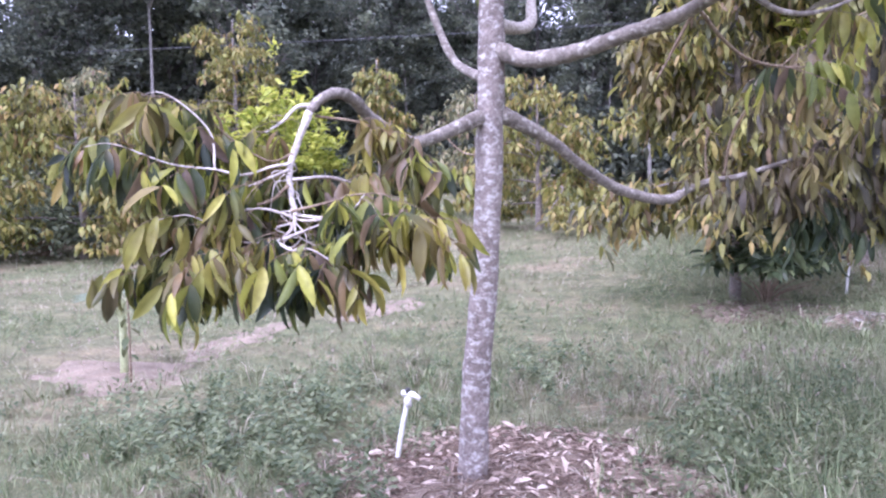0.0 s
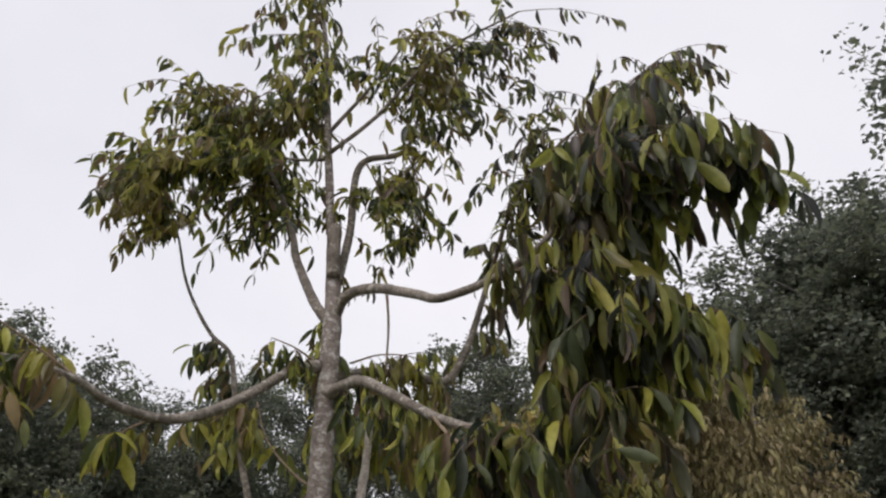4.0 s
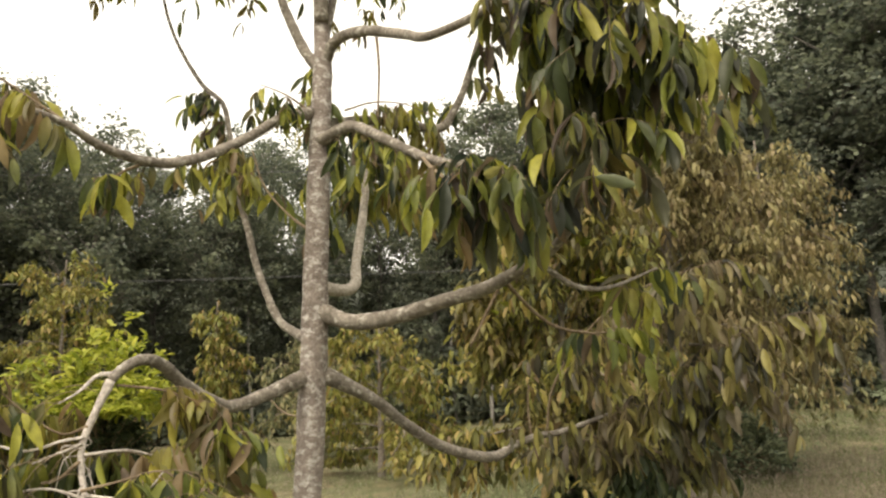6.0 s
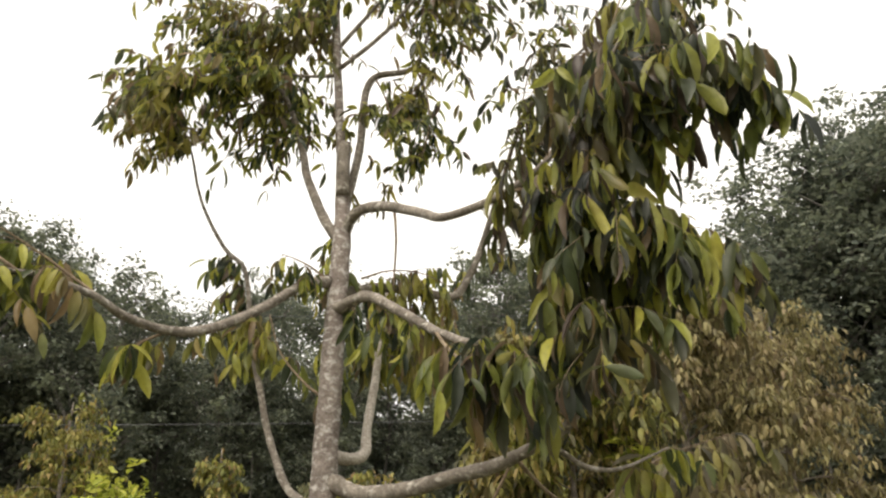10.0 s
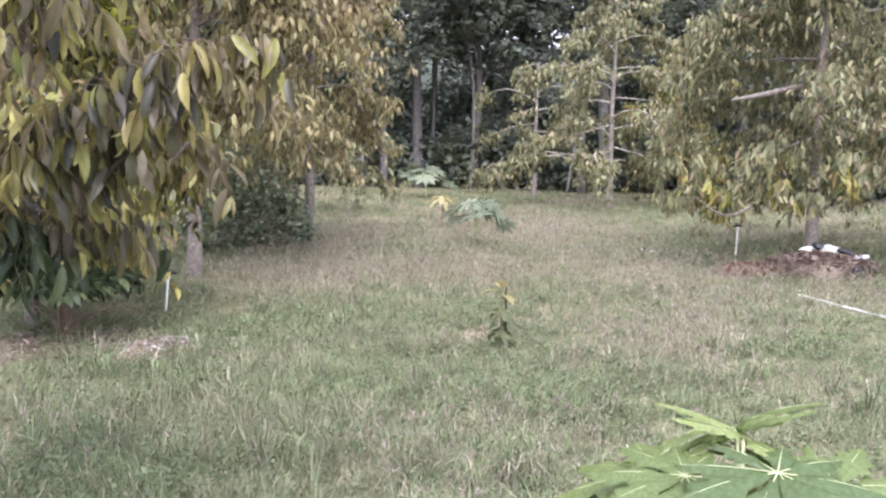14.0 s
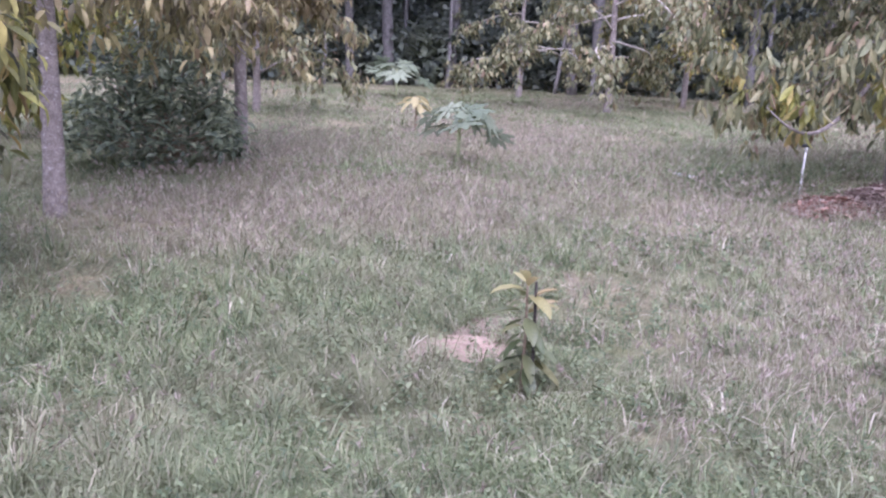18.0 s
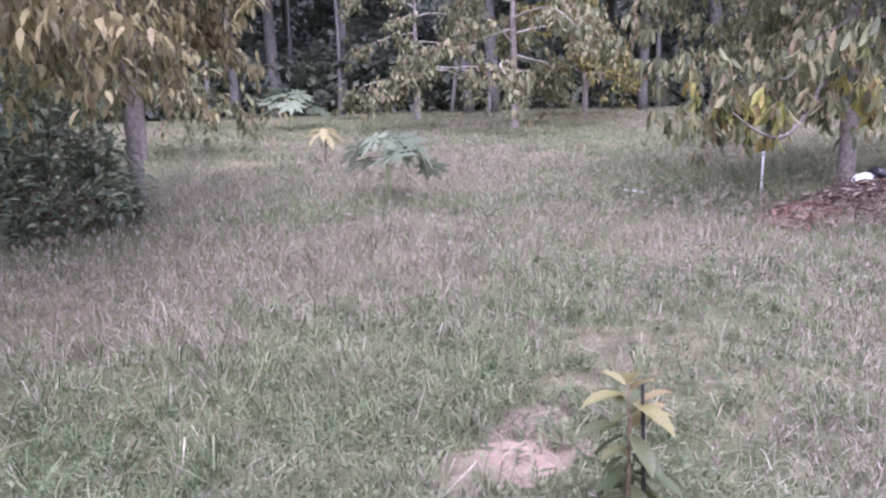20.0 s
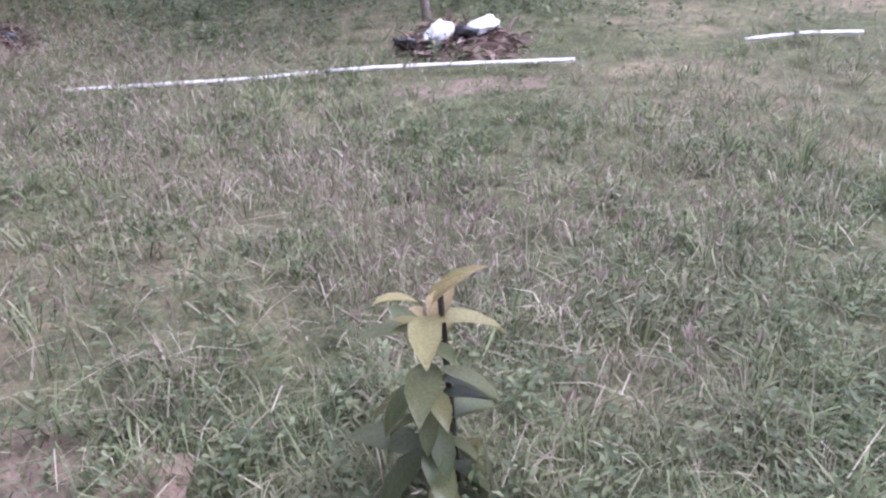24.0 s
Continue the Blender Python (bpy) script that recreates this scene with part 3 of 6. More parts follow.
    L["top_right"] = [(1.51, 2.65, 3.1, 0.03), (1.56, 2.6, 3.16, 0.026), (1.64, 2.52, 3.165, 0.025), (1.78, 2.35, 3.09, 0.023), (1.96, 2.1, 2.94, 0.02), (2.09, 1.9, 2.83, 0.017), (2.33, 1.7, 2.83, 0.014), (2.52, 1.6, 2.95, 0.010), (2.66, 1.5, 3.15, 0.008), (2.78, 1.45, 3.35, 0.004)]
    L["right_stem"] = [(1.5, 2.67, 3.2, 0.022), (1.55, 2.75, 3.6, 0.020), (1.56, 2.8, 3.95, 0.019), (1.62, 2.8, 4.07, 0.018), (1.82, 2.75, 4.07, 0.015), (1.9, 2.75, 4.25, 0.011), (1.99, 2.75, 4.67, 0.006)]
    L["upper_one"] = [(1.44, 2.68, 4.05, 0.013), (1.7, 2.65, 4.25, 0.011), (2.02, 2.6, 4.58, 0.009), (2.5, 2.6, 4.86, 0.005)]
    L["upper_two"] = [(1.43, 2.7, 4.2, 0.012), (1.68, 2.75, 4.58, 0.009), (1.9, 2.8, 4.98, 0.005)]
    L["upper_three"] = [(1.43, 2.69, 4.02, 0.011), (1.3, 2.65, 4.0, 0.009), (1.11, 2.6, 4.0, 0.008), (0.78, 2.5, 3.94, 0.005), (0.6, 2.48, 3.85, 0.003)]
    L["upper_four"] = [(1.42, 2.7, 4.25, 0.011), (1.12, 2.8, 4.34, 0.009), (0.75, 2.9, 4.55, 0.005), (0.58, 2.85, 4.7, 0.003)]
    for k, pts in L.items():
        pale = k in ("stub",)
        limb("limb", pts[:9] if k == "low_right" else pts, MAT_BARK_PALE if pale else MAT_BARK_LIMB)
    # side branches of the low left bough
    side = []
    side.append([(1.124, 1.59, 1.654, 0.009), (1.079, 1.56, 1.648, 0.007), (1.048, 1.52, 1.602, 0.005), (0.997, 1.5, 1.568, 0.003)])
    side.append([(1.07, 1.5, 1.4, 0.006), (0.97, 1.53, 1.345, 0.005), (0.82, 1.55, 1.36, 0.004), (0.66, 1.54, 1.47, 0.003), (0.48, 1.5, 1.55, 0.002), (0.34, 1.5, 1.54, 0.0012)])
    side.append([(1.05, 1.46, 1.23, 0.005), (0.93, 1.42, 1.2, 0.004), (0.78, 1.4, 1.23, 0.003), (0.69, 1.39, 1.2, 0.002), (0.6, 1.37, 1.12, 0.0012)])
    side.append([(1.085, 1.49, 1.32, 0.006), (1.2, 1.5, 1.345, 0.004), (1.32, 1.49, 1.37, 0.003), (1.42, 1.47, 1.33, 0.002), (1.53, 1.45, 1.28, 0.0012)])
    side.append([(1.05, 1.46, 1.22, 0.005), (1.12, 1.41, 1.205, 0.0035), (1.2, 1.38, 1.21, 0.0025), (1.3, 1.36, 1.16, 0.0012)])
    side.append([(1.05, 1.46, 1.22, 0.005), (0.96, 1.42, 1.2, 0.0035), (0.88, 1.38, 1.19, 0.0025), (0.78, 1.35, 1.12, 0.0012)])
    side.append([(2.37, 3.5, 1.62, 0.005), (2.36, 3.53, 1.5, 0.006), (2.37, 3.55, 1.37, 0.007), (2.4, 3.55, 1.24, 0.005)])
    side.append([(1.46, 2.62, 2.3, 0.008), (1.35, 2.68, 2.38, 0.006), (1.2, 2.75, 2.55, 0.004), (1.12, 2.8, 2.75, 0.003)])
    side.append([(2.3, 2.1, 1.97, 0.007), (2.24, 2.1, 1.86, 0.006), (2.17, 2.1, 1.73, 0.004)])
    side.append([(1.78, 2.5, 3.15, 0.007), (1.79, 2.5, 2.98, 0.006), (1.78, 2.5, 2.75, 0.004)])
    side.append([(2.3, 2.08, 1.96, 0.008), (2.4, 2.3, 1.87, 0.007), (2.5, 2.4, 1.81, 0.006), (2.67, 2.6, 1.8, 0.005), (2.85, 2.8, 1.84, 0.003)])
    side.append([(1.44, 2.6, 1.5, 0.006), (1.3, 2.75, 1.52, 0.004), (1.2, 2.8, 1.6, 0.003)])
    side.append([(1.075, 1.53, 1.5, 0.005), (0.97, 1.57, 1.48, 0.004), (0.84, 1.6, 1.54, 0.003), (0.72, 1.58, 1.64, 0.002), (0.63, 1.54, 1.7, 0.0016), (0.55, 1.5, 1.7, 0.001)])
    side.append([(1.07, 1.52, 1.44, 0.005), (1.0, 1.64, 1.42, 0.004), (0.9, 1.76, 1.36, 0.003), (0.8, 1.86, 1.26, 0.0015)])
    side.append([(2.5, 3.6, 1.37, 0.010), (2.75, 3.75, 1.3, 0.007), (2.95, 3.85, 1.3, 0.005), (3.15, 4.0, 1.3, 0.003)])
    side.append([(2.45, 3.58, 1.37, 0.009), (2.5, 3.5, 1.62, 0.007), (2.7, 3.4, 1.9, 0.005), (3.0, 3.4, 2.1, 0.004), (3.3, 3.5, 2.2, 0.002)])
    side.append([(2.33, 1.7, 2.83, 0.009), (2.5, 1.6, 2.76, 0.007), (2.7, 1.55, 2.66, 0.005), (2.9, 1.55, 2.56, 0.003)])
    side.append([(2.52, 1.6, 2.95, 0.008), (2.7, 1.5, 3.06, 0.006), (2.85, 1.45, 3.12, 0.004), (2.98, 1.4, 3.1, 0.002)])
    side.append([(2.75, 3.55, 1.45, 0.008), (2.95, 3.6, 1.45, 0.006), (3.15, 3.65, 1.52, 0.004), (3.35, 3.66, 1.6, 0.003), (3.52, 3.62, 1.6, 0.0015)])
    side.append([(1.02, 1.95, 2.44, 0.006), (0.95, 1.88, 2.38, 0.005), (0.9, 1.85, 2.3, 0.003)])
    side.append([(1.84, 2.75, 4.07, 0.007), (1.9, 2.72, 3.9, 0.005), (1.92, 2.7, 3.7, 0.004), (1.88, 2.7, 3.5, 0.003)])
    side.append([(2.25, 2.95, 3.4, 0.007), (2.35, 2.8, 3.65, 0.005), (2.42, 2.7, 3.9, 0.004), (2.5, 2.6, 4.15, 0.003)])
    side.append([(1.61, 2.8, 4.07, 0.006), (1.68, 2.8, 3.9, 0.005), (1.72, 2.78, 3.65, 0.003)])
    side.append([(1.12, 1.6, 1.62, 0.005), (1.24, 1.68, 1.6, 0.004), (1.36, 1.72, 1.54, 0.003), (1.45, 1.7, 1.45, 0.0015)])
    side.append([(1.08, 1.51, 1.42, 0.005), (1.17, 1.65, 1.42, 0.004), (1.28, 1.8, 1.34, 0.003), (1.36, 1.9, 1.24, 0.0015)])
    side.append([(2.45, 1.65, 2.9, 0.009), (2.58, 1.68, 3.1, 0.007), (2.7, 1.75, 3.4, 0.005), (2.8, 1.8, 3.7, 0.003)])
    side.append([(2.4, 1.68, 2.86, 0.008), (2.55, 1.8, 2.76, 0.006), (2.66, 1.92, 2.62, 0.004), (2.7, 2.0, 2.45, 0.002)])
    side.append([(2.6, 3.6, 1.38, 0.009), (2.82, 3.72, 1.3, 0.007), (3.05, 3.8, 1.25, 0.005), (3.25, 3.84, 1.22, 0.003)])
    side.append([(2.55, 3.6, 1.38, 0.008), (2.7, 3.66, 1.27, 0.006), (2.85, 3.7, 1.2, 0.004), (2.95, 3.72, 1.17, 0.002)])
    side.append([(0.95, 1.75, 2.44, 0.008), (0.8, 1.7, 2.55, 0.006), (0.62, 1.6, 2.68, 0.004), (0.42, 1.5, 2.8, 0.002)])
    side.append([(0.75, 1.4, 2.5, 0.006), (0.58, 1.32, 2.62, 0.005), (0.42, 1.3, 2.72, 0.003), (0.3, 1.3, 2.74, 0.002)])
    fans = [[(1.067, 1.52, 1.451, 0.0055), (0.996, 1.49, 1.421, 0.0044), (0.952, 1.46, 1.401, 0.003)],
            [(1.071, 1.52, 1.469, 0.0055), (1.017, 1.49, 1.46, 0.005), (0.934, 1.46, 1.437, 0.0045), (0.853, 1.43, 1.456, 0.004), (0.711, 1.4, 1.477, 0.003), (0.528, 1.37, 1.544, 0.002), (0.446, 1.34, 1.537, 0.0014)],
            [(1.08, 1.51, 1.299, 0.0055), (0.991, 1.49, 1.328, 0.0044), (0.908, 1.46, 1.327, 0.0035), (0.84, 1.43, 1.34, 0.0025)],
            [(1.022, 1.49, 1.221, 0.0055), (0.925, 1.46, 1.225, 0.0044), (0.844, 1.43, 1.277, 0.0035), (0.763, 1.4, 1.315, 0.0025), (0.66, 1.38, 1.3, 0.0015)],
            [(1.08, 1.51, 1.294, 0.0055), (1.166, 1.48, 1.292, 0.0044), (1.294, 1.45, 1.318, 0.003), (1.354, 1.43, 1.37, 0.0015)],
            [(1.08, 1.51, 1.308, 0.0055), (1.205, 1.47, 1.3, 0.0044), (1.349, 1.44, 1.309, 0.003), (1.484, 1.42, 1.277, 0.0015)],
            [(1.04, 1.49, 1.227, 0.0055), (1.126, 1.46, 1.256, 0.004), (1.237, 1.43, 1.293, 0.002)],
            [(1.022, 1.49, 1.221, 0.005), (0.945, 1.44, 1.202, 0.004), (0.87, 1.4, 1.17, 0.002)],
            [(1.03, 1.49, 1.22, 0.005), (1.123, 1.44, 1.195, 0.004), (1.251, 1.4, 1.182, 0.002)],
            [(0.853, 1.43, 1.456, 0.004), (0.802, 1.5, 1.567, 0.0035), (0.743, 1.47, 1.65, 0.003), (0.662, 1.45, 1.704, 0.002), (0.6, 1.43, 1.7, 0.001)]]
    for s in fans:
        limb("branchlet", s, MAT_BARK_WHITE, 6, 5)
    white = (0, 2, 4, 5, 13, 24)
    for k, s in enumerate(side):
        limb("branchlet", s, MAT_BARK_WHITE if k in white else MAT_TWIG, 6, 5)
    limb("branchlet", drop, MAT_BARK_WHITE, 8, 6, "bleached white hanging branch")
    for k in range(14):
        o = along(drop, 0.3 + 0.7 * (k + rng.random()) / 14)
        az = rng.uniform(0, 6.283)
        w = np.array([math.cos(az), 0.7 * math.sin(az), rng.uniform(-1.8, -0.2)]) * rng.uniform(0.04, 0.1)
        q = rng.normal(0, 0.018, 3)
        limb("branchlet", [(*o, 0.0035), (*(o + 0.35 * w + q), 0.0028), (*(o + 0.7 * w - q), 0.002), (*(o + w + np.array([0, 0, -0.03])), 0.001)], MAT_BARK_WHITE, 5, 4)
    # boughs: curve, share of it that bears twigs, twigs, leaves a twig, twig length, leaf length, droop
    boughs = [(side[1], 0.3, 24, 8, 0.17, 0.14), (side[2], 0.2, 19, 8, 0.18, 0.15), (side[3], 0.25, 22, 8, 0.19, 0.15), (side[4], 0.2, 18, 8, 0.2, 0.155), (side[5], 0.2, 20, 8, 0.2, 0.155),
              (side[0], 0.5, 7, 7, 0.14, 0.125), (side[12], 0.3, 18, 7, 0.15, 0.135), (side[13], 0.15, 24, 9, 0.2, 0.15), (side[23], 0.3, 14, 8, 0.17, 0.14), (side[24], 0.2, 22, 9, 0.2, 0.15), (drop, 0.9, 8, 8, 0.2, 0.15), (drop, 0.35, 10, 5, 0.16, 0.13)]
    boughs += [(f, 0.35, 9, 6, 0.13, 0.15) for f in fans]
    low_left = len(boughs)
    boughs += [(L["low_right"], 0.6, 44, 10, 0.26, 0.148), (side[6], 0.0, 4, 6, 0.2, 0.13), (side[14], 0.15, 28, 10, 0.3, 0.148), (side[15], 0.25, 34, 10, 0.34, 0.145), (side[18], 0.2, 28, 10, 0.28, 0.148), (side[27], 0.15, 34, 10, 0.24, 0.15), (side[28], 0.15, 22, 10, 0.24, 0.15),
               (L["mid_right_side"], 0.5, 6, 8, 0.25, 0.14), (side[10], 0.55, 8, 8, 0.3, 0.14), (L["mid_right"], 0.88, 10, 9, 0.28, 0.155), (L["low_right"], 0.12, 4, 7, 0.2, 0.13), (side[25], 0.1, 46, 11, 0.26, 0.15), (side[26], 0.1, 44, 11, 0.24, 0.155)]
    boughs += [(L["stub"], 0.62, 26, 12, 0.5, 0.15), (L["back"][4:7], 0.3, 9, 8, 0.14, 0.13), (L["back"][6:9], 0.1, 10, 7, 0.16, 0.12), (side[7], 0.5, 5, 8, 0.25, 0.14),
               (L["high_left"], 0.8, 34, 10, 0.28, 0.145), (side[19], 0.3, 4, 7, 0.16, 0.15), (side[29], 0.3, 16, 8, 0.24, 0.15), (side[30], 0.2, 16, 8, 0.24, 0.15), (L["high_right"], 0.76, 15, 9, 0.24, 0.16),
               (L["high_back"], 0.2, 12, 9, 0.3, 0.13), (L["high_back"], 0.58, 90, 11, 0.42, 0.115), (side[20], 0.0, 26, 11, 0.3, 0.12), (side[21], 0.1, 26, 11, 0.35, 0.13), (side[22], 0.1, 16, 10, 0.28, 0.12)]
    boughs += [(L["left_fork"], 0.45, 64, 12, 0.42, 0.125), (L["upper_three"], 0.2, 60, 12, 0.38, 0.125), (L["upper_four"], 0.2, 60, 12, 0.42, 0.125), (trunk, 0.8, 42, 12, 0.5, 0.125), (trunk, 0.51, 9, 8, 0.18, 0.12),
               (L["top_right"], 0.6, 76, 11, 0.32, 0.138), (side[16], 0.1, 62, 11, 0.3, 0.138), (side[17], 0.1, 50, 11, 0.28, 0.138), (L["right_stem"], 0.66, 26, 11, 0.4, 0.125),
               (L["upper_one"], 0.35, 32, 12, 0.45, 0.125), (L["upper_two"], 0.4, 24, 12, 0.45, 0.125)]
    # bunches that hang close round the trunk and under the high limbs
    tail = [(2.4, 1.7, 2.84, 0.009), (2.55, 1.75, 2.72, 0.007), (2.54, 1.7, 2.54, 0.005), (2.48, 1.7, 2.4, 0.003), (2.46, 1.7, 2.3, 0.002)]
    reach = [(2.55, 1.75, 2.72, 0.008), (2.75, 1.8, 2.58, 0.006), (2.92, 1.9, 2.56, 0.005), (3.08, 2.0, 2.56, 0.003), (3.25, 2.0, 2.6, 0.002)]
    yellow = [(2.02, 2.05, 2.43, 0.008), (2.1, 1.8, 2.29, 0.006), (2.2, 1.68, 2.19, 0.004), (2.3, 1.6, 2.15, 0.003), (2.38, 1.55, 2.11, 0.002)]
    collar = [(1.46, 2.58, 2.84, 0.006), (1.37, 2.52, 2.9, 0.004), (1.26, 2.5, 2.95, 0.002)]
    crest = [(1.58, 2.75, 2.9, 0.006), (1.7, 2.85, 2.97, 0.004), (1.84, 2.93, 2.98, 0.003), (1.96, 3.0, 2.94, 0.002)]
    outer = [(2.98, 1.4, 3.1, 0.005), (3.06, 1.42, 3.11, 0.004), (3.13, 1.44, 3.08, 0.003), (3.19, 1.46, 3.02, 0.002)]
    for s in (tail, reach, yellow, collar, crest, outer):
        limb("branchlet", s, MAT_TWIG, 6, 5)
    crown = L["back"][11:]
    boughs += [(crown, 0.0, 44, 11, 0.24, 0.125), (crown, 0.4, 26, 11, 0.28, 0.125)]
    hangers = len(boughs)
    boughs += [(trunk[5:8], 0.0, 12, 6, 0.14, 0.12), (L["high_right"][:4], 0.1, 12, 7, 0.15, 0.125), (L["back"][5:7], 0.0, 18, 8, 0.12, 0.13), (L["high_back"][:4], 0.1, 14, 7, 0.15, 0.12), (L["high_left"][1:5], 0.3, 5, 6, 0.12, 0.12),
               (collar, 0.1, 9, 7, 0.12, 0.11), (crest, 0.1, 12, 7, 0.13, 0.11), (yellow, 0.3, 15, 7, 0.12, 0.165), (tail, 0.1, 50, 8, 0.17, 0.14), (reach, 0.15, 30, 6, 0.11, 0.105), (outer, 0.1, 20, 7, 0.14, 0.13)]
    heavy = {id(b) for b in (L["top_right"], side[16], side[17], side[25], side[26], tail, reach, yellow, outer)}
    small = {id(b) for b in (L["left_fork"], L["upper_one"], L["upper_two"], L["upper_three"], L["upper_four"], L["right_stem"], side[20], side[21], side[22], crown)}
    twigs, bits = [], []
    for k, (pts, start, n, per, length, size) in enumerate(boughs):
        # the lower boughs bear fewer and longer leaves than the top
        if k < low_left:
            n = int(n * 0.8) + 1
        elif id(pts) in heavy:
            n, size = int(n * 0.52), size * 1.2
        elif id(pts) in small:
            size = size * 0.86
        hang = 1.6 if id(pts) in heavy else 0.75 if id(pts) in small else 1.15
        ends = np.array(pts)[:, :3]
        way = ends[-1] - ends[-2]
        base_az = math.atan2(way[1], way[0])
        for i in range(n):
            o = along(pts, start + (1 - start) * (i + rng.random()) / n)
            az = base_az + rng.normal(0, 1.15)
            tw, lf = spray(rng, o, (math.cos(az), math.sin(az), rng.uniform(-1.3, -0.3) if k >= hangers else rng.uniform(-0.25, 0.55)), length * rng.uniform(0.5, 1.25), per + 2, size * 0.87, rng.uniform(0.3, 0.8), hang)
            twigs.append(tw)
            bits.append(lf)
    pos, d, nrm, ln = gather(bits)
    # the bleached branch hangs free in front of its leaves
    clear = (pos[:, 0] > 0.95) & (pos[:, 0] < 1.28) & (pos[:, 1] < 1.56) & (pos[:, 2] > 1.24) & (pos[:, 2] < 1.74)
    pos, d, nrm, ln = pos[~clear], d[~clear], nrm[~clear], ln[~clear]
    pos = pos - off
    put("twigwork", join_tubes("twigwork", [[(x - off[0], y - off[1], z, r) for x, y, z, r in t] for t in twigs]), MAT_TWIG, tree)["kind"] = "stuff"
    # the leaves of the low left bough, nearest of all, are pieces of their own
    near = (np.abs(pos[:, 0] + 0.3) < 0.9) & (pos[:, 1] < -0.75) & (pos[:, 2] < 1.9)
    idx = np.flatnonzero(near)[:300]
    own = np.zeros(len(pos), bool)
    own[idx] = True
    one = single_leaf_mesh("leaf")
    one.materials.append(MAT_LEAF_ONE)
    dd, yy, zz = leaf_frames(d, nrm)
    for i in idx:
        ob = new("leaf", one)
        m = Matrix((dd[i], yy[i], zz[i])).transposed().to_4x4()
        ob.matrix_basis = Matrix.Translation(pos[i]) @ m @ Matrix.Diagonal((ln[i], ln[i], ln[i], 1))
        ob.parent = tree
    wide = ln * rng.uniform(0.25, 0.36, len(ln)) * np.where(ln > 0.16, 0.85, 1.0)
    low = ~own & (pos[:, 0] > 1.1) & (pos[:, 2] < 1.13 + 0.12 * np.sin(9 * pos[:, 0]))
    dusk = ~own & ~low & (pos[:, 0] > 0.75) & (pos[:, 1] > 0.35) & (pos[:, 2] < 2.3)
    # half the right-hand crown leaves take tones with its inner shade painted in
    deep = ~own & ~low & ~dusk & (pos[:, 0] > 0.75) & (pos[:, 2] > 2.1) & (rng.random(len(ln)) < 0.5)
    rest = ~own & ~low & ~dusk & ~deep
    leaves = put("foliage", leaves_mesh("foliage", pos[deep], d[deep], nrm[deep], ln[deep], wide[deep]), MAT_LEAF_SHADED, tree, "grey-green and brown hanging leaves, darkened for the shade inside the crown")
    leaves["kind"] = "stuff"
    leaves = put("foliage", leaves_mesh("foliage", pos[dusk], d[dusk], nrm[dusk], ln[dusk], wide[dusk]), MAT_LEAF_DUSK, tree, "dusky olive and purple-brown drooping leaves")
    leaves["kind"] = "stuff"
    leaves = put("foliage", leaves_mesh("foliage", pos[rest], d[rest], nrm[rest], ln[rest], wide[rest]), MAT_LEAF_MAIN, tree, "hanging olive and yellow-green leaves")
    leaves["kind"] = "stuff"
    leaves = put("foliage", leaves_mesh("foliage", pos[low], d[low], nrm[low], ln[low], wide[low] * 1.15), MAT_LEAF_DARK, tree, "glossy dark green low leaves")
    leaves["kind"] = "stuff"
    return tree


main_tree()


# ---- the other trees of the orchard ----
def tuft(rng, cen, n, size):
    """Leaves hanging round a twig's end."""
    az = rng.random(n) * 6.283
    out = np.stack([np.cos(az), np.sin(az), np.zeros(n)], -1)
    pos = cen + out * 0.03 + rng.normal(0, 0.05, (n, 3))
    d = out * rng.uniform(0.2, 0.9, (n, 1)) + np.array([0, 0, -1.0]) * rng.uniform(0.2, 1.1, (n, 1))
    nrm = out * 0.7 + np.array([0, 0, 0.8]) + rng.normal(0, 0.3, (n, 3))
    return pos, d, nrm, size * rng.uniform(0.75, 1.2, n)


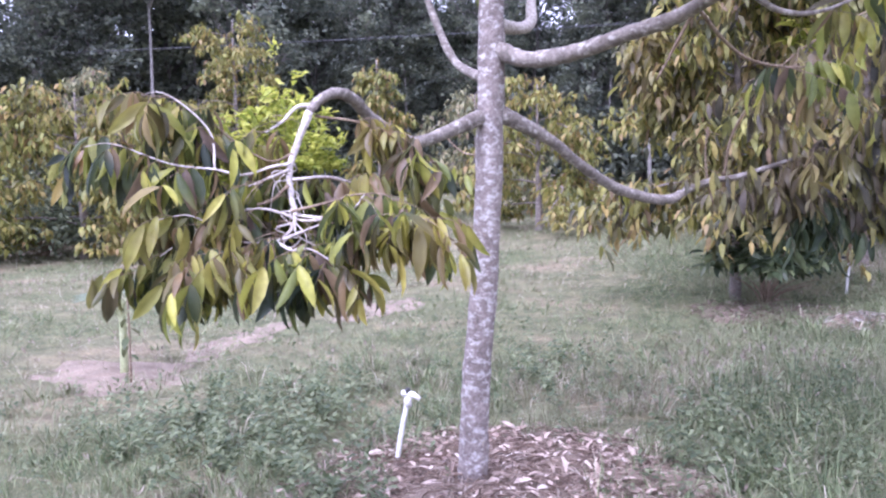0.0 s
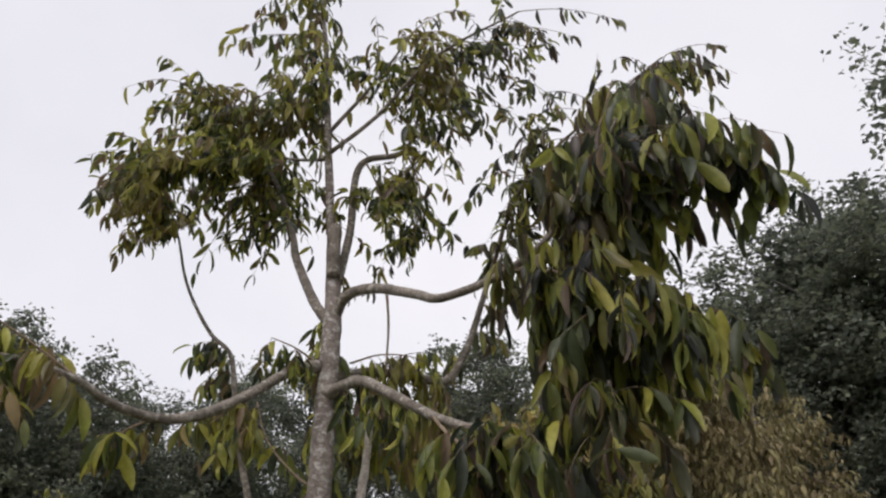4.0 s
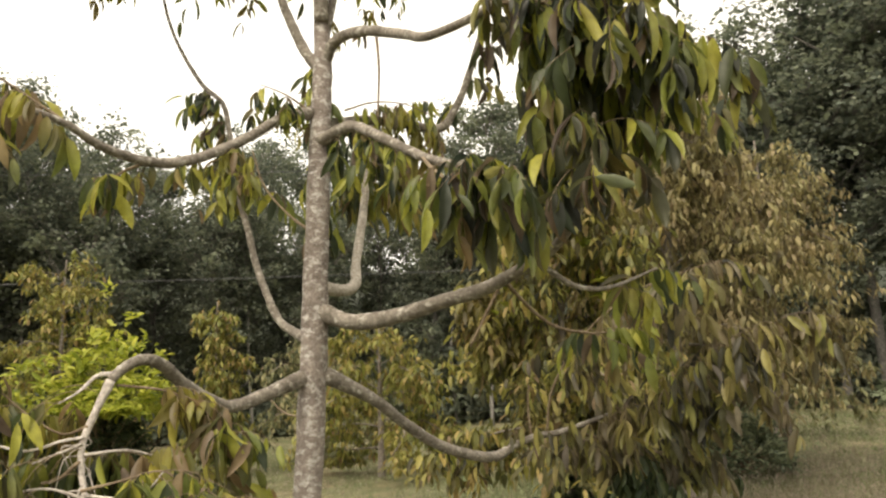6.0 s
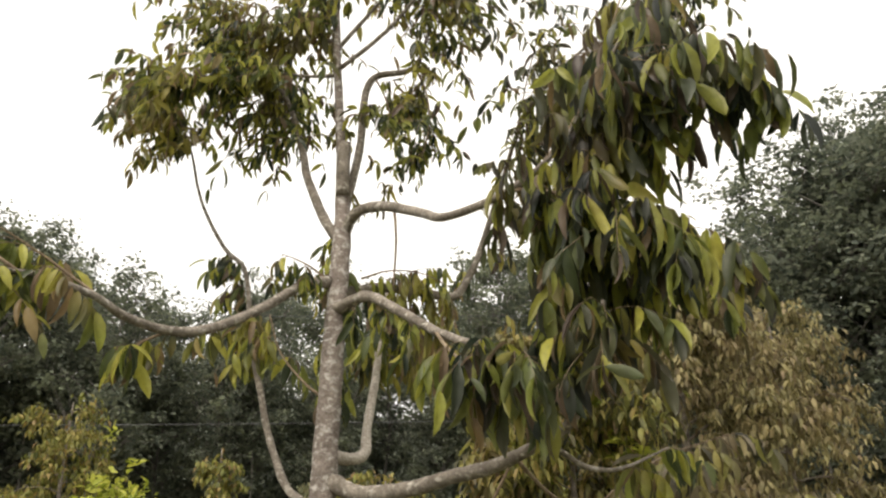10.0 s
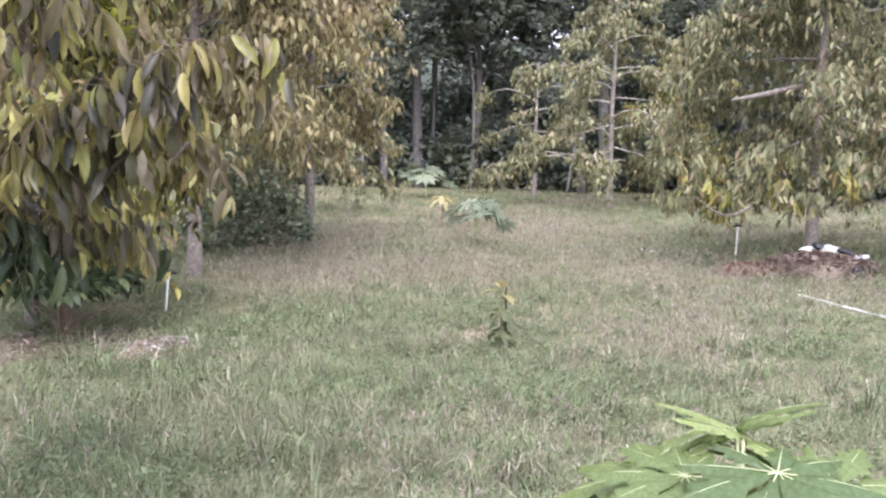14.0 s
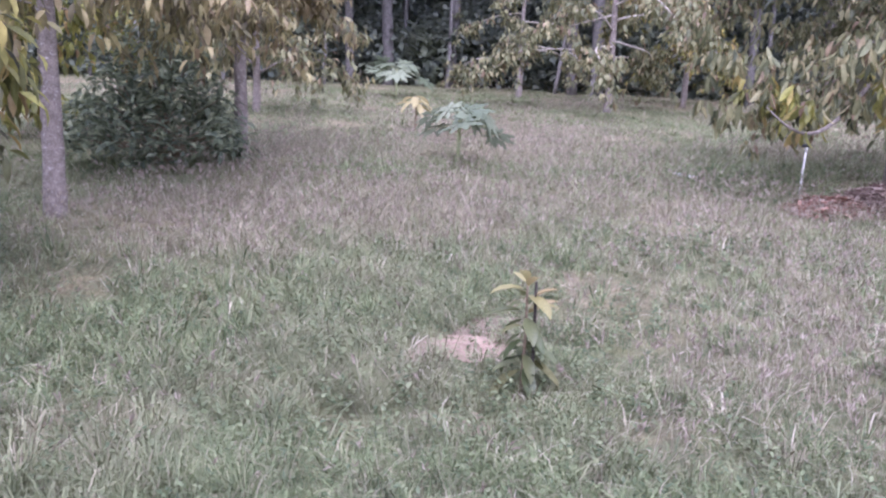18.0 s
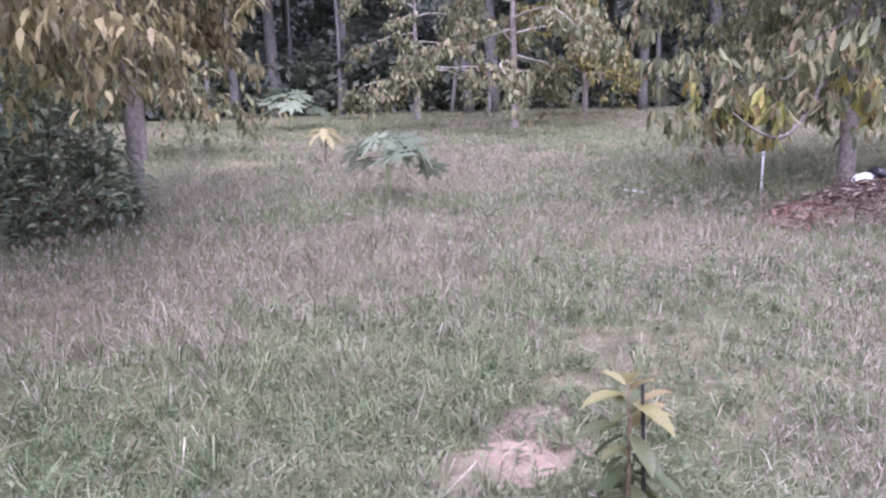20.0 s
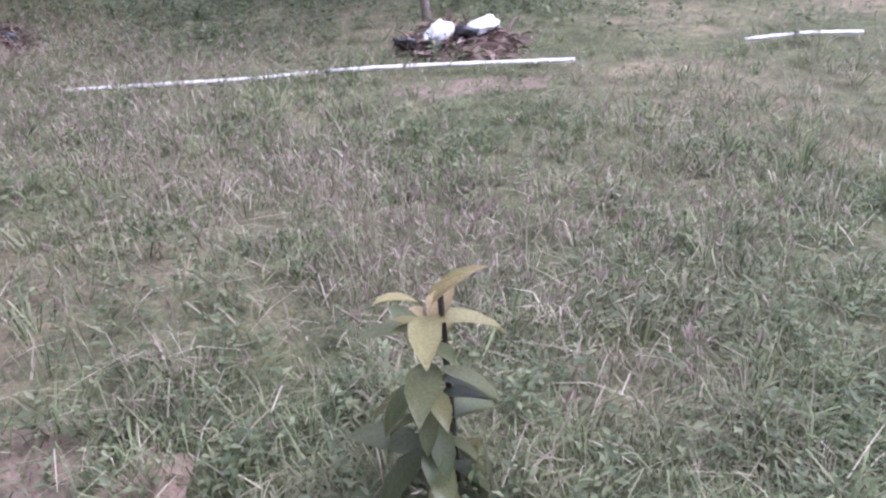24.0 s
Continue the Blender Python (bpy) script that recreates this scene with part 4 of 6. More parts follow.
def orchard_tree(x, y, height, radius, low, seed, leaf=0.17, n_limb=20, per_limb=22, material=MAT_LEAF_OLIVE, label="", trunk_r=0.08, taper=0.75, far=False, bare=0.3, lean=0.0, sag=0.0, limb_mat=MAT_BARK_FAR):
    rng = np.random.default_rng(seed)
    z0 = float(gz(x, y))
    tree = thing("durian_tree", x, y, z0, label or "durian tree with drooping olive and golden leaves", "tree", "durian trees")
    tr = [(0, 0, -0.1, trunk_r * 1.2), (0.01, 0, height * 0.15, trunk_r), (lean * 0.3, 0.02, height * 0.4, trunk_r * 0.8), (lean * 0.7, -0.02, height * 0.7, trunk_r * 0.5), (lean, 0, height * 0.98, 0.012)]
    put("trunk", tube_mesh("trunk", tr, 9, 6, 0.12, rng), MAT_BARK_FAR, tree)
    bits, twigs = [], []
    for i in range(n_limb):
        u = (i + rng.random()) / n_limb
        h = low + (height * 0.96 - low) * u
        az = i * 2.4 + rng.normal(0, 0.4)
        reach = radius * (1 - taper * u ** 1.7) * rng.uniform(0.55, 1.15)
        o = along(tr, h / height)
        w = np.array([math.cos(az), math.sin(az), 0])
        q = np.array([-w[1], w[0], 0]) * rng.normal(0, 0.25) * reach
        lift = rng.uniform(-0.25, 0.5) + 0.5 * u - sag
        pts = [(*o, trunk_r * 0.34 * (1 - 0.6 * u)), (*(o + w * reach * 0.3 + q * 0.5 + np.array([0, 0, reach * lift * 0.35])), trunk_r * 0.25 * (1 - 0.6 * u)),
               (*(o + w * reach * 0.65 + q + np.array([0, 0, reach * (lift * 0.5 - 0.05)])), trunk_r * 0.2 * (1 - 0.5 * u)), (*(o + w * reach + q * 0.6 + np.array([0, 0, reach * (lift * 0.5 - 0.25)])), 0.006)]
        put("limb", tube_mesh("limb", pts, 6, 4, 0.1, rng), limb_mat, tree)
        m = max(5, int(per_limb * (reach / radius + 0.35)))
        for k in range(m):
            s = bare + (1 - bare) * (k + rng.random()) / m
            a2 = az + rng.normal(0, 1.1)
            o2 = along(pts, s)
            ln = rng.uniform(0.2, 0.7) * min(1.0, radius / 1.6)
            tw, lf = spray(rng, o2, (math.cos(a2), math.sin(a2), rng.uniform(-0.7, 1.1)), ln, 6 if far else 8, leaf, rng.uniform(0.2, 0.9))
            twigs.append(tw)
            bits.append(lf)
            bits.append(tuft(rng, np.array(tw[-1][:3]), 7, leaf))
            bits.append(tuft(rng, np.array(tw[1][:3]) + rng.normal(0, 0.1, 3), 4, leaf))
    pos, d, nrm, ln = gather(bits)
    pos[:, 2] = np.maximum(pos[:, 2], 0.3)
    put("twigwork", join_tubes("twigwork", twigs, 3, 2), MAT_TWIG, tree)["kind"] = "stuff"
    f = put("foliage", leaves_mesh("foliage", pos, d, nrm, ln, ln * rng.uniform(0.3, 0.42, len(ln)) * (1.1 if far else 1), far or "mid"), material, tree)
    f["kind"] = "stuff"
    return tree


tree_b = orchard_tree(2.75, 7.9, 4.2, 1.25, 0.9, 11, 0.16, 28, 24, MAT_LEAF_BRONZE, "low-branched durian tree, drooping olive and brown leaves to the grass", 0.05, 0.5, bare=0.2)
orchard_tree(4.34, 10.2, 5.6, 1.7, 2.05, 12, 0.14, 30, 30, MAT_LEAF_TAN, "tall durian tree with banded trunk and dense tan-brown leaves", 0.08, 0.55, bare=0.2)
orchard_tree(6.4, 12.9, 5.6, 1.6, 1.85, 13, 0.135, 28, 28, MAT_LEAF_TAN, "durian tree with dense golden-brown drooping foliage", 0.075)
tree_r = orchard_tree(13.05, 9.15, 5.4, 2.6, 1.35, 14, 0.135, 32, 42, MAT_LEAF_GOLD, "durian tree with drooping golden leaves over a mulch mound", 0.085, bare=0.15, sag=0.12)
orchard_tree(11.96, 4.25, 4.8, 1.7, 1.75, 15, 0.17, 14, 18, MAT_LEAF_OLIVE, "durian tree with a pale slender trunk", 0.033)
orchard_tree(16.6, 19.3, 6.2, 2.9, 1.2, 22, 0.19, 26, 20, MAT_LEAF_GOLD, "wide durian tree with long bare pale lower limbs", 0.085, far=True, bare=0.5, sag=0.1, limb_mat=MAT_BARK_PALE)
orchard_tree(17.2, 24.5, 4.6, 2.7, 1.1, 23, 0.18, 14, 12, MAT_LEAF_GOLD, "sparse durian tree with long bare pale limbs", 0.085, far=True, bare=0.7, sag=0.1, limb_mat=MAT_BARK_PALE)
orchard_tree(20.5, 21.0, 5.4, 2.2, 1.0, 24, 0.18, 20, 16, MAT_LEAF_BRONZE, "", 0.08, far=True)
orchard_tree(21.5, 15.5, 5.2, 2.3, 1.2, 34, 0.18, 20, 16, MAT_LEAF_GOLD, "", 0.08, far=True)
orchard_tree(8.0, 19.0, 5.0, 2.0, 0.8, 25, 0.18, 20, 16, MAT_LEAF_GOLD, "", 0.07, far=True)
orchard_tree(3.4, 14.8, 5.0, 2.2, 0.8, 26, 0.18, 20, 18, MAT_LEAF_OLIVE, "", 0.07, far=True)
orchard_tree(-0.6, 15.5, 3.0, 1.9, 0.5, 27, 0.18, 18, 16, MAT_LEAF_OLIVE, "", 0.07, far=True)
orchard_tree(-2.9, 19.5, 3.2, 2.0, 0.5, 28, 0.18, 18, 16, MAT_LEAF_GOLD, "", 0.07, far=True)
orchard_tree(-8.4, 11.6, 3.1, 2.0, 0.4, 29, 0.18, 22, 22, MAT_LEAF_OLIVE, "bushy young durian tree with olive and golden leaves", 0.07, far=True, taper=0.5)
orchard_tree(-11.2, 11.4, 3.0, 2.2, 0.4, 30, 0.18, 20, 18, MAT_LEAF_OLIVE, "", 0.07, far=True, taper=0.5)
orchard_tree(-8.3, 17.0, 5.2, 1.8, 0.7, 31, 0.18, 22, 16, MAT_LEAF_OLIVE, "", 0.07, far=True)
orchard_tree(-4.4, 16.5, 3.9, 0.9, 0.6, 35, 0.18, 14, 14, MAT_LEAF_OLIVE, "", 0.05, far=True)
orchard_tree(-12.8, 17.5, 4.4, 2.3, 0.7, 33, 0.18, 20, 16, MAT_LEAF_GOLD, "", 0.07, far=True)


def new_flush(tree, places, n, size, seed):
    """Bright young leaves standing up at the ends of a tree's twigs."""
    rng = np.random.default_rng(seed)
    bits = []
    for p in places:
        cen = np.array(p) - np.array(tree.location)
        for i in range(n):
            m = 7
            az = rng.random(m) * 6.283
            c = cen + rng.normal(0, 0.13, 3)
            d = np.stack([np.cos(az), np.sin(az), rng.uniform(-0.1, 1.0, m)], -1)
            bits.append((c + rng.normal(0, 0.015, (m, 3)), d, np.array([0, 0, 1.0]) + rng.normal(0, 0.3, (m, 3)), size * rng.uniform(0.7, 1.2, m)))
    pos, d, nrm, ln = gather(bits)
    f = put("new_flush", leaves_mesh("new_flush", pos, d, nrm, ln, ln * 0.38), MAT_LEAF_LIME, tree, "bright yellow-green young leaves")
    f["kind"] = "stuff"


def bunches(tree, places, n, size, seed, material, label):
    """Thick bunches of leaves hanging straight down from the ends of the lower limbs."""
    rng = np.random.default_rng(seed)
    bits = []
    for p in places:
        cen = np.array(p) - np.array(tree.location)
        for i in range(n):
            m = 9
            c = cen + rng.normal(0, 0.16, 3) * np.array([1, 1, 0.6])
            d = np.stack([rng.normal(0, 0.35, m), rng.normal(0, 0.35, m), np.full(m, -1.0)], -1)
            bits.append((c + rng.normal(0, 0.03, (m, 3)), d, rng.normal(0, 1, (m, 3)) * np.array([1, 1, 0.2]), size * rng.uniform(0.7, 1.2, m)))
    pos, d, nrm, ln = gather(bits)
    f = put("foliage", leaves_mesh("foliage", pos, d, nrm, ln, ln * 0.36), material, tree, label)
    f["kind"] = "stuff"


hook = [(13.05, 9.15, 1.75, 0.03), (12.3, 8.95, 1.65, 0.026), (11.6, 8.7, 1.3, 0.023), (11.1, 8.55, 1.1, 0.02), (10.8, 8.52, 1.05, 0.016), (10.62, 8.6, 1.12, 0.012), (10.5, 8.75, 1.28, 0.006)]
rx, ry, rz = tree_r.location
put("limb", tube_mesh("limb", [(x - rx, y - ry, z - rz, r) for x, y, z, r in hook], 7, 5, 0.1, np.random.default_rng(2)), MAT_BARK_FAR, tree_r, "low drooping limb with an upturned end")
bough = [(13.05, 9.15, 2.97, 0.05), (12.7, 9.15, 2.9, 0.046), (12.3, 9.15, 2.81, 0.042), (11.9, 9.15, 2.72, 0.036), (11.4, 9.17, 2.62, 0.02)]
put("limb", tube_mesh("limb", [(x - rx, y - ry, z - rz, r) for x, y, z, r in bough], 8, 5, 0.1, np.random.default_rng(4)), MAT_BARK_FAR, tree_r, "thick pale level limb")
rim = [(10.93 + 0.25 * math.sin(5 * k), 9.9 - 0.36 * k, 1.55 + 0.25 * math.cos(3.1 * k)) for k in range(9)]
bunches(tree_r, rim + [(10.5, 8.75, 1.45), (12.2, 7.4, 1.75), (12.9, 7.1, 1.8), (13.6, 7.2, 1.7)], 7, 0.17, 6, MAT_LEAF_GOLD, "thick hanging leaf bunches")
bunches(tree_r, [(10.93, 9.13, 1.35), (10.96, 7.75, 1.4), (10.75, 8.6, 1.3), (11.2, 9.6, 1.4), (11.9, 7.6, 1.55), (11.4, 8.3, 1.7)], 7, 0.18, 7, MAT_LEAF_BRONZE, "dark bronze hanging leaves")
new_flush(tree_b, [(2.92, 7.75, 2.9), (2.35, 7.7, 2.4), (3.1, 7.5, 1.55), (3.3, 7.6, 2.6)], 9, 0.15, 5)


def bush(x, y, r, h, seed, material, leaf, n, label, dome=0.8, floor=0.05, up=-0.15):
    rng = np.random.default_rng(seed)
    b = thing("bush", x, y, float(gz(x, y)), label, "bush", "bushes")
    stems, bits = [], []
    for i in range(n):
        az, u = rng.random() * 6.283, rng.random() ** 0.5
        top = np.array([math.cos(az) * r * u, math.sin(az) * r * u, h * (1 - dome * u * u) * rng.uniform(0.5, 1.05) * (0.8 + 0.2 * math.sin(3 * az + seed) + 0.12 * math.sin(7 * az))])
        if i % 5 == 0:
            stems.append([(0.05 * top[0], 0.05 * top[1], -0.02, 0.012), (0.3 * top[0], 0.3 * top[1], top[2] * 0.55, 0.008), (*top, 0.004)])
        m = 9
        d = np.stack([rng.normal(0, 1, m), rng.normal(0, 1, m), rng.normal(up, 0.5, m)], -1)
        bits.append((top + rng.normal(0, 0.07, (m, 3)), d, np.array([0, 0, 1.0]) + rng.normal(0, 0.4, (m, 3)), leaf * rng.uniform(0.7, 1.2, m)))
    pos, d, nrm, ln = gather(bits)
    pos[:, 2] = np.maximum(pos[:, 2], floor + 0.1 * rng.random(len(pos)))
    put("stemwork", join_tubes("stemwork", stems, 4, 3), MAT_TWIG, b)["kind"] = "stuff"
    f = put("foliage", leaves_mesh("foliage", pos, d, nrm, ln, ln * 0.42), material, b)
    f["kind"] = "stuff"


bush(3.0, 7.5, 0.5, 1.05, 41, MAT_LEAF_DARK, 0.17, 90, "glossy dark green shrub under drooping durian boughs", 0.6, 0.42)
bush(5.45, 12.7, 0.95, 1.8, 42, MAT_SHRUB, 0.13, 380, "dense dark green shrub beside the orchard trees")
bush(-5.7, 14.3, 1.25, 3.5, 46, MAT_LEAF_LIME, 0.22, 330, "young tree with a bright lime-green new flush", 0.42, 1.5, 0.55)
bush(-7.4, 13.9, 0.6, 2.5, 48, MAT_LEAF_LIME, 0.22, 130, "lower bush with lime-green new shoots", 0.5, 1.0, 0.45)
bush(-5.85, 14.55, 1.0, 2.6, 47, MAT_LEAF_DARK, 0.18, 260, "dark green shrub growth under lime-green shoots")
bush(-9.5, 11.9, 1.5, 2.0, 43, MAT_SHRUB, 0.17, 420, "dark green shrub at the edge of the grass")


# ---- the wood behind ----
def forest_tree_model(seed, height, spread, crown_low, girth=0.15, clumps=10, bark=MAT_BARK_FOREST):
    rng = np.random.default_rng(seed)
    t = thing("forest_tree", 0, 0, -200, "tall dark green woodland tree with a pale trunk", "tree", "woodland trees")
    tr = [(0, 0, -0.3, girth), (0.15, 0, height * 0.3, girth * 0.8), (-0.2, 0.15, height * 0.6, girth * 0.57), (0.15, 0, height * 0.95, 0.03)]
    put("trunk", tube_mesh("trunk", tr, 7, 5), bark, t)
    bits, limbs = [], []
    for i in range(26):
        u = (i + rng.random()) / 26
        h = height * (crown_low + (0.99 - crown_low) * u)
        o = along(tr, min(1, h / (height * 0.97)))
        az = i * 2.4 + rng.normal(0, 0.4)
        reach = spread * (0.45 + 0.75 * math.sin(3.0 * (0.12 + 0.85 * u))) * rng.uniform(0.6, 1.1)
        e = o + np.array([math.cos(az) * reach, math.sin(az) * reach, reach * rng.uniform(0.3, 1.1)])
        limbs.append([(*o, 0.05), (*((o + e) / 2 + np.array([0, 0, 0.2])), 0.03), (*e, 0.008)])
        for c in range(clumps + 3):
            cen = o + (e - o) * rng.uniform(0.4, 1.12) + rng.normal(0, 0.4, 3)
            limbs.append([(*(o + (e - o) * 0.6), 0.014), (*cen, 0.005)])
            m = 26
            p = cen + rng.normal(0, 1, (m, 3)) * np.array([0.24, 0.24, 0.14])
            d = np.stack([rng.normal(0, 1, m), rng.normal(0, 1, m), rng.normal(-0.3, 0.5, m)], -1)
            bits.append((p, d, np.array([0, 0, 1.0]) + rng.normal(0, 0.5, (m, 3)), rng.uniform(0.13, 0.28, m)))
    pos, d, nrm, ln = gather(bits)
    put("branchwork", join_tubes("branchwork", limbs, 4, 2), bark, t)["kind"] = "stuff"
    f = put("crown", leaves_mesh("crown", pos, d, nrm, ln, ln * 0.62, "clump"), MAT_LEAF_FOREST_HAZY, t)
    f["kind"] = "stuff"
    return t


def woods():
    rng = random.Random(8)
    models = [forest_tree_model(60 + i, h, s, c) for i, (h, s, c) in enumerate([(12, 2.3, 0.3), (13.5, 2.6, 0.4), (11, 2.4, 0.22), (15, 2.5, 0.5), (12.5, 2.8, 0.28)])]
    spots = []
    for k in range(96):
        deg = -75 + 150 * (k % 48) / 48 + rng.uniform(-1.5, 1.5)
        row = k // 48
        far = 33 + 6 * row + rng.uniform(-2, 2.5)
        if deg > 14:
            far -= 2
        spots.append((3 + far * math.sin(radians(deg)), 2 + far * math.cos(radians(deg)), deg))
    slim = [forest_tree_model(80 + i, h, s, c, 0.085, 7, MAT_BARK_SLIM) for i, (h, s, c) in enumerate([(12, 1.9, 0.5), (13.5, 1.7, 0.58), (11, 2.0, 0.45)])]
    for k in range(20):
        deg = -48 + 120 * (k + rng.uniform(0.0, 1.0)) / 20
        far = rng.uniform(28.5, 31.5)
        x, y = 3 + far * math.sin(radians(deg)), 2 + far * math.cos(radians(deg))
        s = rng.uniform(0.75, 1.0) * float(np.interp(deg, [-36, -30, -24, -17, 0], [1.0, 0.95, 0.7, 0.85, 1.0]))
        m = pose(x, y, float(gz(x, y)), rng.uniform(-4, 4), rng.uniform(-4, 4), rng.uniform(0, 360)) @ Matrix.Diagonal((s, s, s, 1))
        src = slim[k % 3]
        if k < 3:
            src.matrix_basis = m
        else:
            was = src.matrix_basis.copy()
            src.matrix_basis = Matrix.Identity(4)
            copy_thing(src, m)
            src.matrix_basis = was
    # single tall trees that stand out above the rest
    for k, (deg, far, tall) in enumerate(((-37, 33, 13.6), (-28.5, 34, 11.6), (-21.8, 33, 12.0), (24.5, 32, 17.5))):
        x, y = 3 + far * math.sin(radians(deg)), 2 + far * math.cos(radians(deg))
        src = slim[k % 3]
        s = tall / (12, 13.5, 11)[k % 3]
        was = src.matrix_basis.copy()
        src.matrix_basis = Matrix.Identity(4)
        copy_thing(src, pose(x, y, float(gz(x, y)) - 0.3, 0, 0, 77 * k) @ Matrix.Diagonal((0.85, 0.85, s, 1)))
        src.matrix_basis = was
    used = set()
    for i, (x, y, deg) in enumerate(spots):
        k = rng.randrange(5)
        s = rng.uniform(0.54, 0.92) * float(np.interp(deg, [-60, -36, -32, -27, -23, -17, 0, 10, 18, 30, 60], [1.1, 1.25, 1.2, 1.06, 1.02, 1.08, 1.08, 1.05, 1.5, 1.7, 1.5]))
        m = pose(x, y, float(gz(x, y)), 0, 0, rng.uniform(0, 360)) @ Matrix.Diagonal((s * 1.08, s * 1.08, s, 1))
        if k not in used:
            used.add(k)
            models[k].matrix_basis = m
        else:
            src = models[k]
            was = src.matrix_basis.copy()
            src.matrix_basis = Matrix.Identity(4)
            copy_thing(src, m)
            src.matrix_basis = was


woods()


def undergrowth():
    """The dark tangle at the wood's edge, rising away, and the dark sheet added behind it."""
    rng = np.random.default_rng(71)
    n = 110000
    deg = rng.uniform(-80, 80, n)
    far = 30.5 + 14 * rng.random(n) ** 1.4
    x, y = 3 + far * np.sin(np.radians(deg)), 2 + far * np.cos(np.radians(deg))
    h = (2.2 + 1.6 * swell(x, y, 0.3, 2) + 0.34 * (far - 30.5)) * rng.random(n) ** 0.6
    p = np.stack([x, y, gz(x, y) + np.maximum(h, 0.05)], -1)
    d = np.stack([rng.normal(0, 1, n), rng.normal(0, 1, n), rng.normal(-0.4, 0.5, n)], -1)
    ln = rng.uniform(0.2, 0.45, n)
    ob = put("undergrowth", leaves_mesh("undergrowth", p, d, np.array([0, 0, 1.0]) + rng.normal(0, 0.6, (n, 3)), ln, ln * 0.6, "clump"), MAT_LEAF_FOREST_HAZY)
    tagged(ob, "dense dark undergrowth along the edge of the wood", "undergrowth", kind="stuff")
    # an added dark sheet paints the wood's shade and closes the view between trunks
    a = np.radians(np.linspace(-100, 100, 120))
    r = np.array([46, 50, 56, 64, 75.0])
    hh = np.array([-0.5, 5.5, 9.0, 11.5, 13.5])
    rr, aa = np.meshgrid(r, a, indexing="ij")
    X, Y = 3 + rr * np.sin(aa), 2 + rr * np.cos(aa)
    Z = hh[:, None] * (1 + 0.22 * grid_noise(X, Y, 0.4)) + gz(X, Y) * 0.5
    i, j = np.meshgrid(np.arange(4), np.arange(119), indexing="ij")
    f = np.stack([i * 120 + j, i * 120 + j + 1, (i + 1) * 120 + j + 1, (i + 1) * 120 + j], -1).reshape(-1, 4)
    ob = put("backdrop", mesh_of("backdrop", np.stack([X, Y, Z], -1).reshape(-1, 3), f, smooth=True), MAT_WOOD_SHADE)
    tagged(ob, "dark sheet standing in for shade inside the wood", "hillside", kind="structure")


MAT_WOOD_SHADE = mat_rough("wood_inner_shade", [(0.3, (0.025, 0.03, 0.02)), (0.7, (0.055, 0.064, 0.042))], 0.8, 0.95, 0.8, 3)
undergrowth()


# ---- overhead cables ----
def cable(a, b, sag):
    pts = [(*(np.array(a) * (1 - t) + np.array(b) * t - np.array([0, 0, sag * 4 * t * (1 - t)])), 0.012) for t in np.linspace(0, 1, 9)]
    ob = put("overhead_cable", tube_mesh("overhead_cable", pts, 5, 2), MAT_CABLE)
    tagged(ob, "thin dark cable strung in front of the wood", "cable", "overhead cables")


cable((-34, 20, 6.0), (34, 33, 7.4), 0.6)
cable((-34, 20.3, 9.9), (34, 33.3, 11.2), 0.7)


# ---- plants in the grass ----
def papaya_leaf_mesh(name, seed, lobes=9):
    """A deeply cut, hand-shaped papaya leaf, one unit from stalk to the longest tip, and its pale ribs."""
    rng = np.random.default_rng(seed)
    ang = np.linspace(-150, 150, lobes)
    step = 300 / (lobes - 1)
    lift = lambda r, a: -0.16 * r * r + 0.03 * math.sin(5 * a + seed)
    v, f, ribs = [(0, 0, 0.0)], [], []
    for a in ang:
        L = (1.0 - 0.4 * (abs(a) / 150) ** 1.4) * rng.uniform(0.9, 1.08)
        A = math.radians(a)
        c, s = math.cos(A), math.sin(A)
        rim = [(0.17, 0.17 * math.tan(math.radians(step / 2)) * 0.98), (0.36, 0.11), (0.5, 0.22), (0.55, 0.12), (0.7, 0.19), (0.74, 0.075), (0.88, 0.085), (1.0, 0.0)]
        base = len(v)
        mids = []
        for r, w in rim:
            k = r * L if r > 0.3 else r
            up = 0.0 if r > 0.3 else -0.03
            for sg in (1, -1):
                px, py = k * c - sg * w * L * s, k * s + sg * w * L * c
                v.append((px, py, lift(k, A) + up - 0.12 * w))
            v.append((k * c, k * s, lift(k, A) + 0.02))
        f += [(0, base + 1, base + 2), (0, base + 2, base)]
        for i in range(7):
            p, q = base + 3 * i, base + 3 * i + 3
            f += [(p + 1, q + 1, q + 2), (p + 1, q + 2, p + 2), (p + 2, q + 2, q), (p + 2, q, p)]
        ribs.append([(0, 0, 0.008, 0.006), (0.5 * L * c, 0.5 * L * s, lift(0.5 * L, A) + 0.02, 0.0035), (0.95 * L * c, 0.95 * L * s, lift(0.95 * L, A) + 0.02, 0.002)])
    return mesh_of(name, v, f), join_tubes("ribs", ribs, 4, 3)


LEAF_SHAPES = [papaya_leaf_mesh("papaya_leaf", s) for s in (1, 2, 3)]


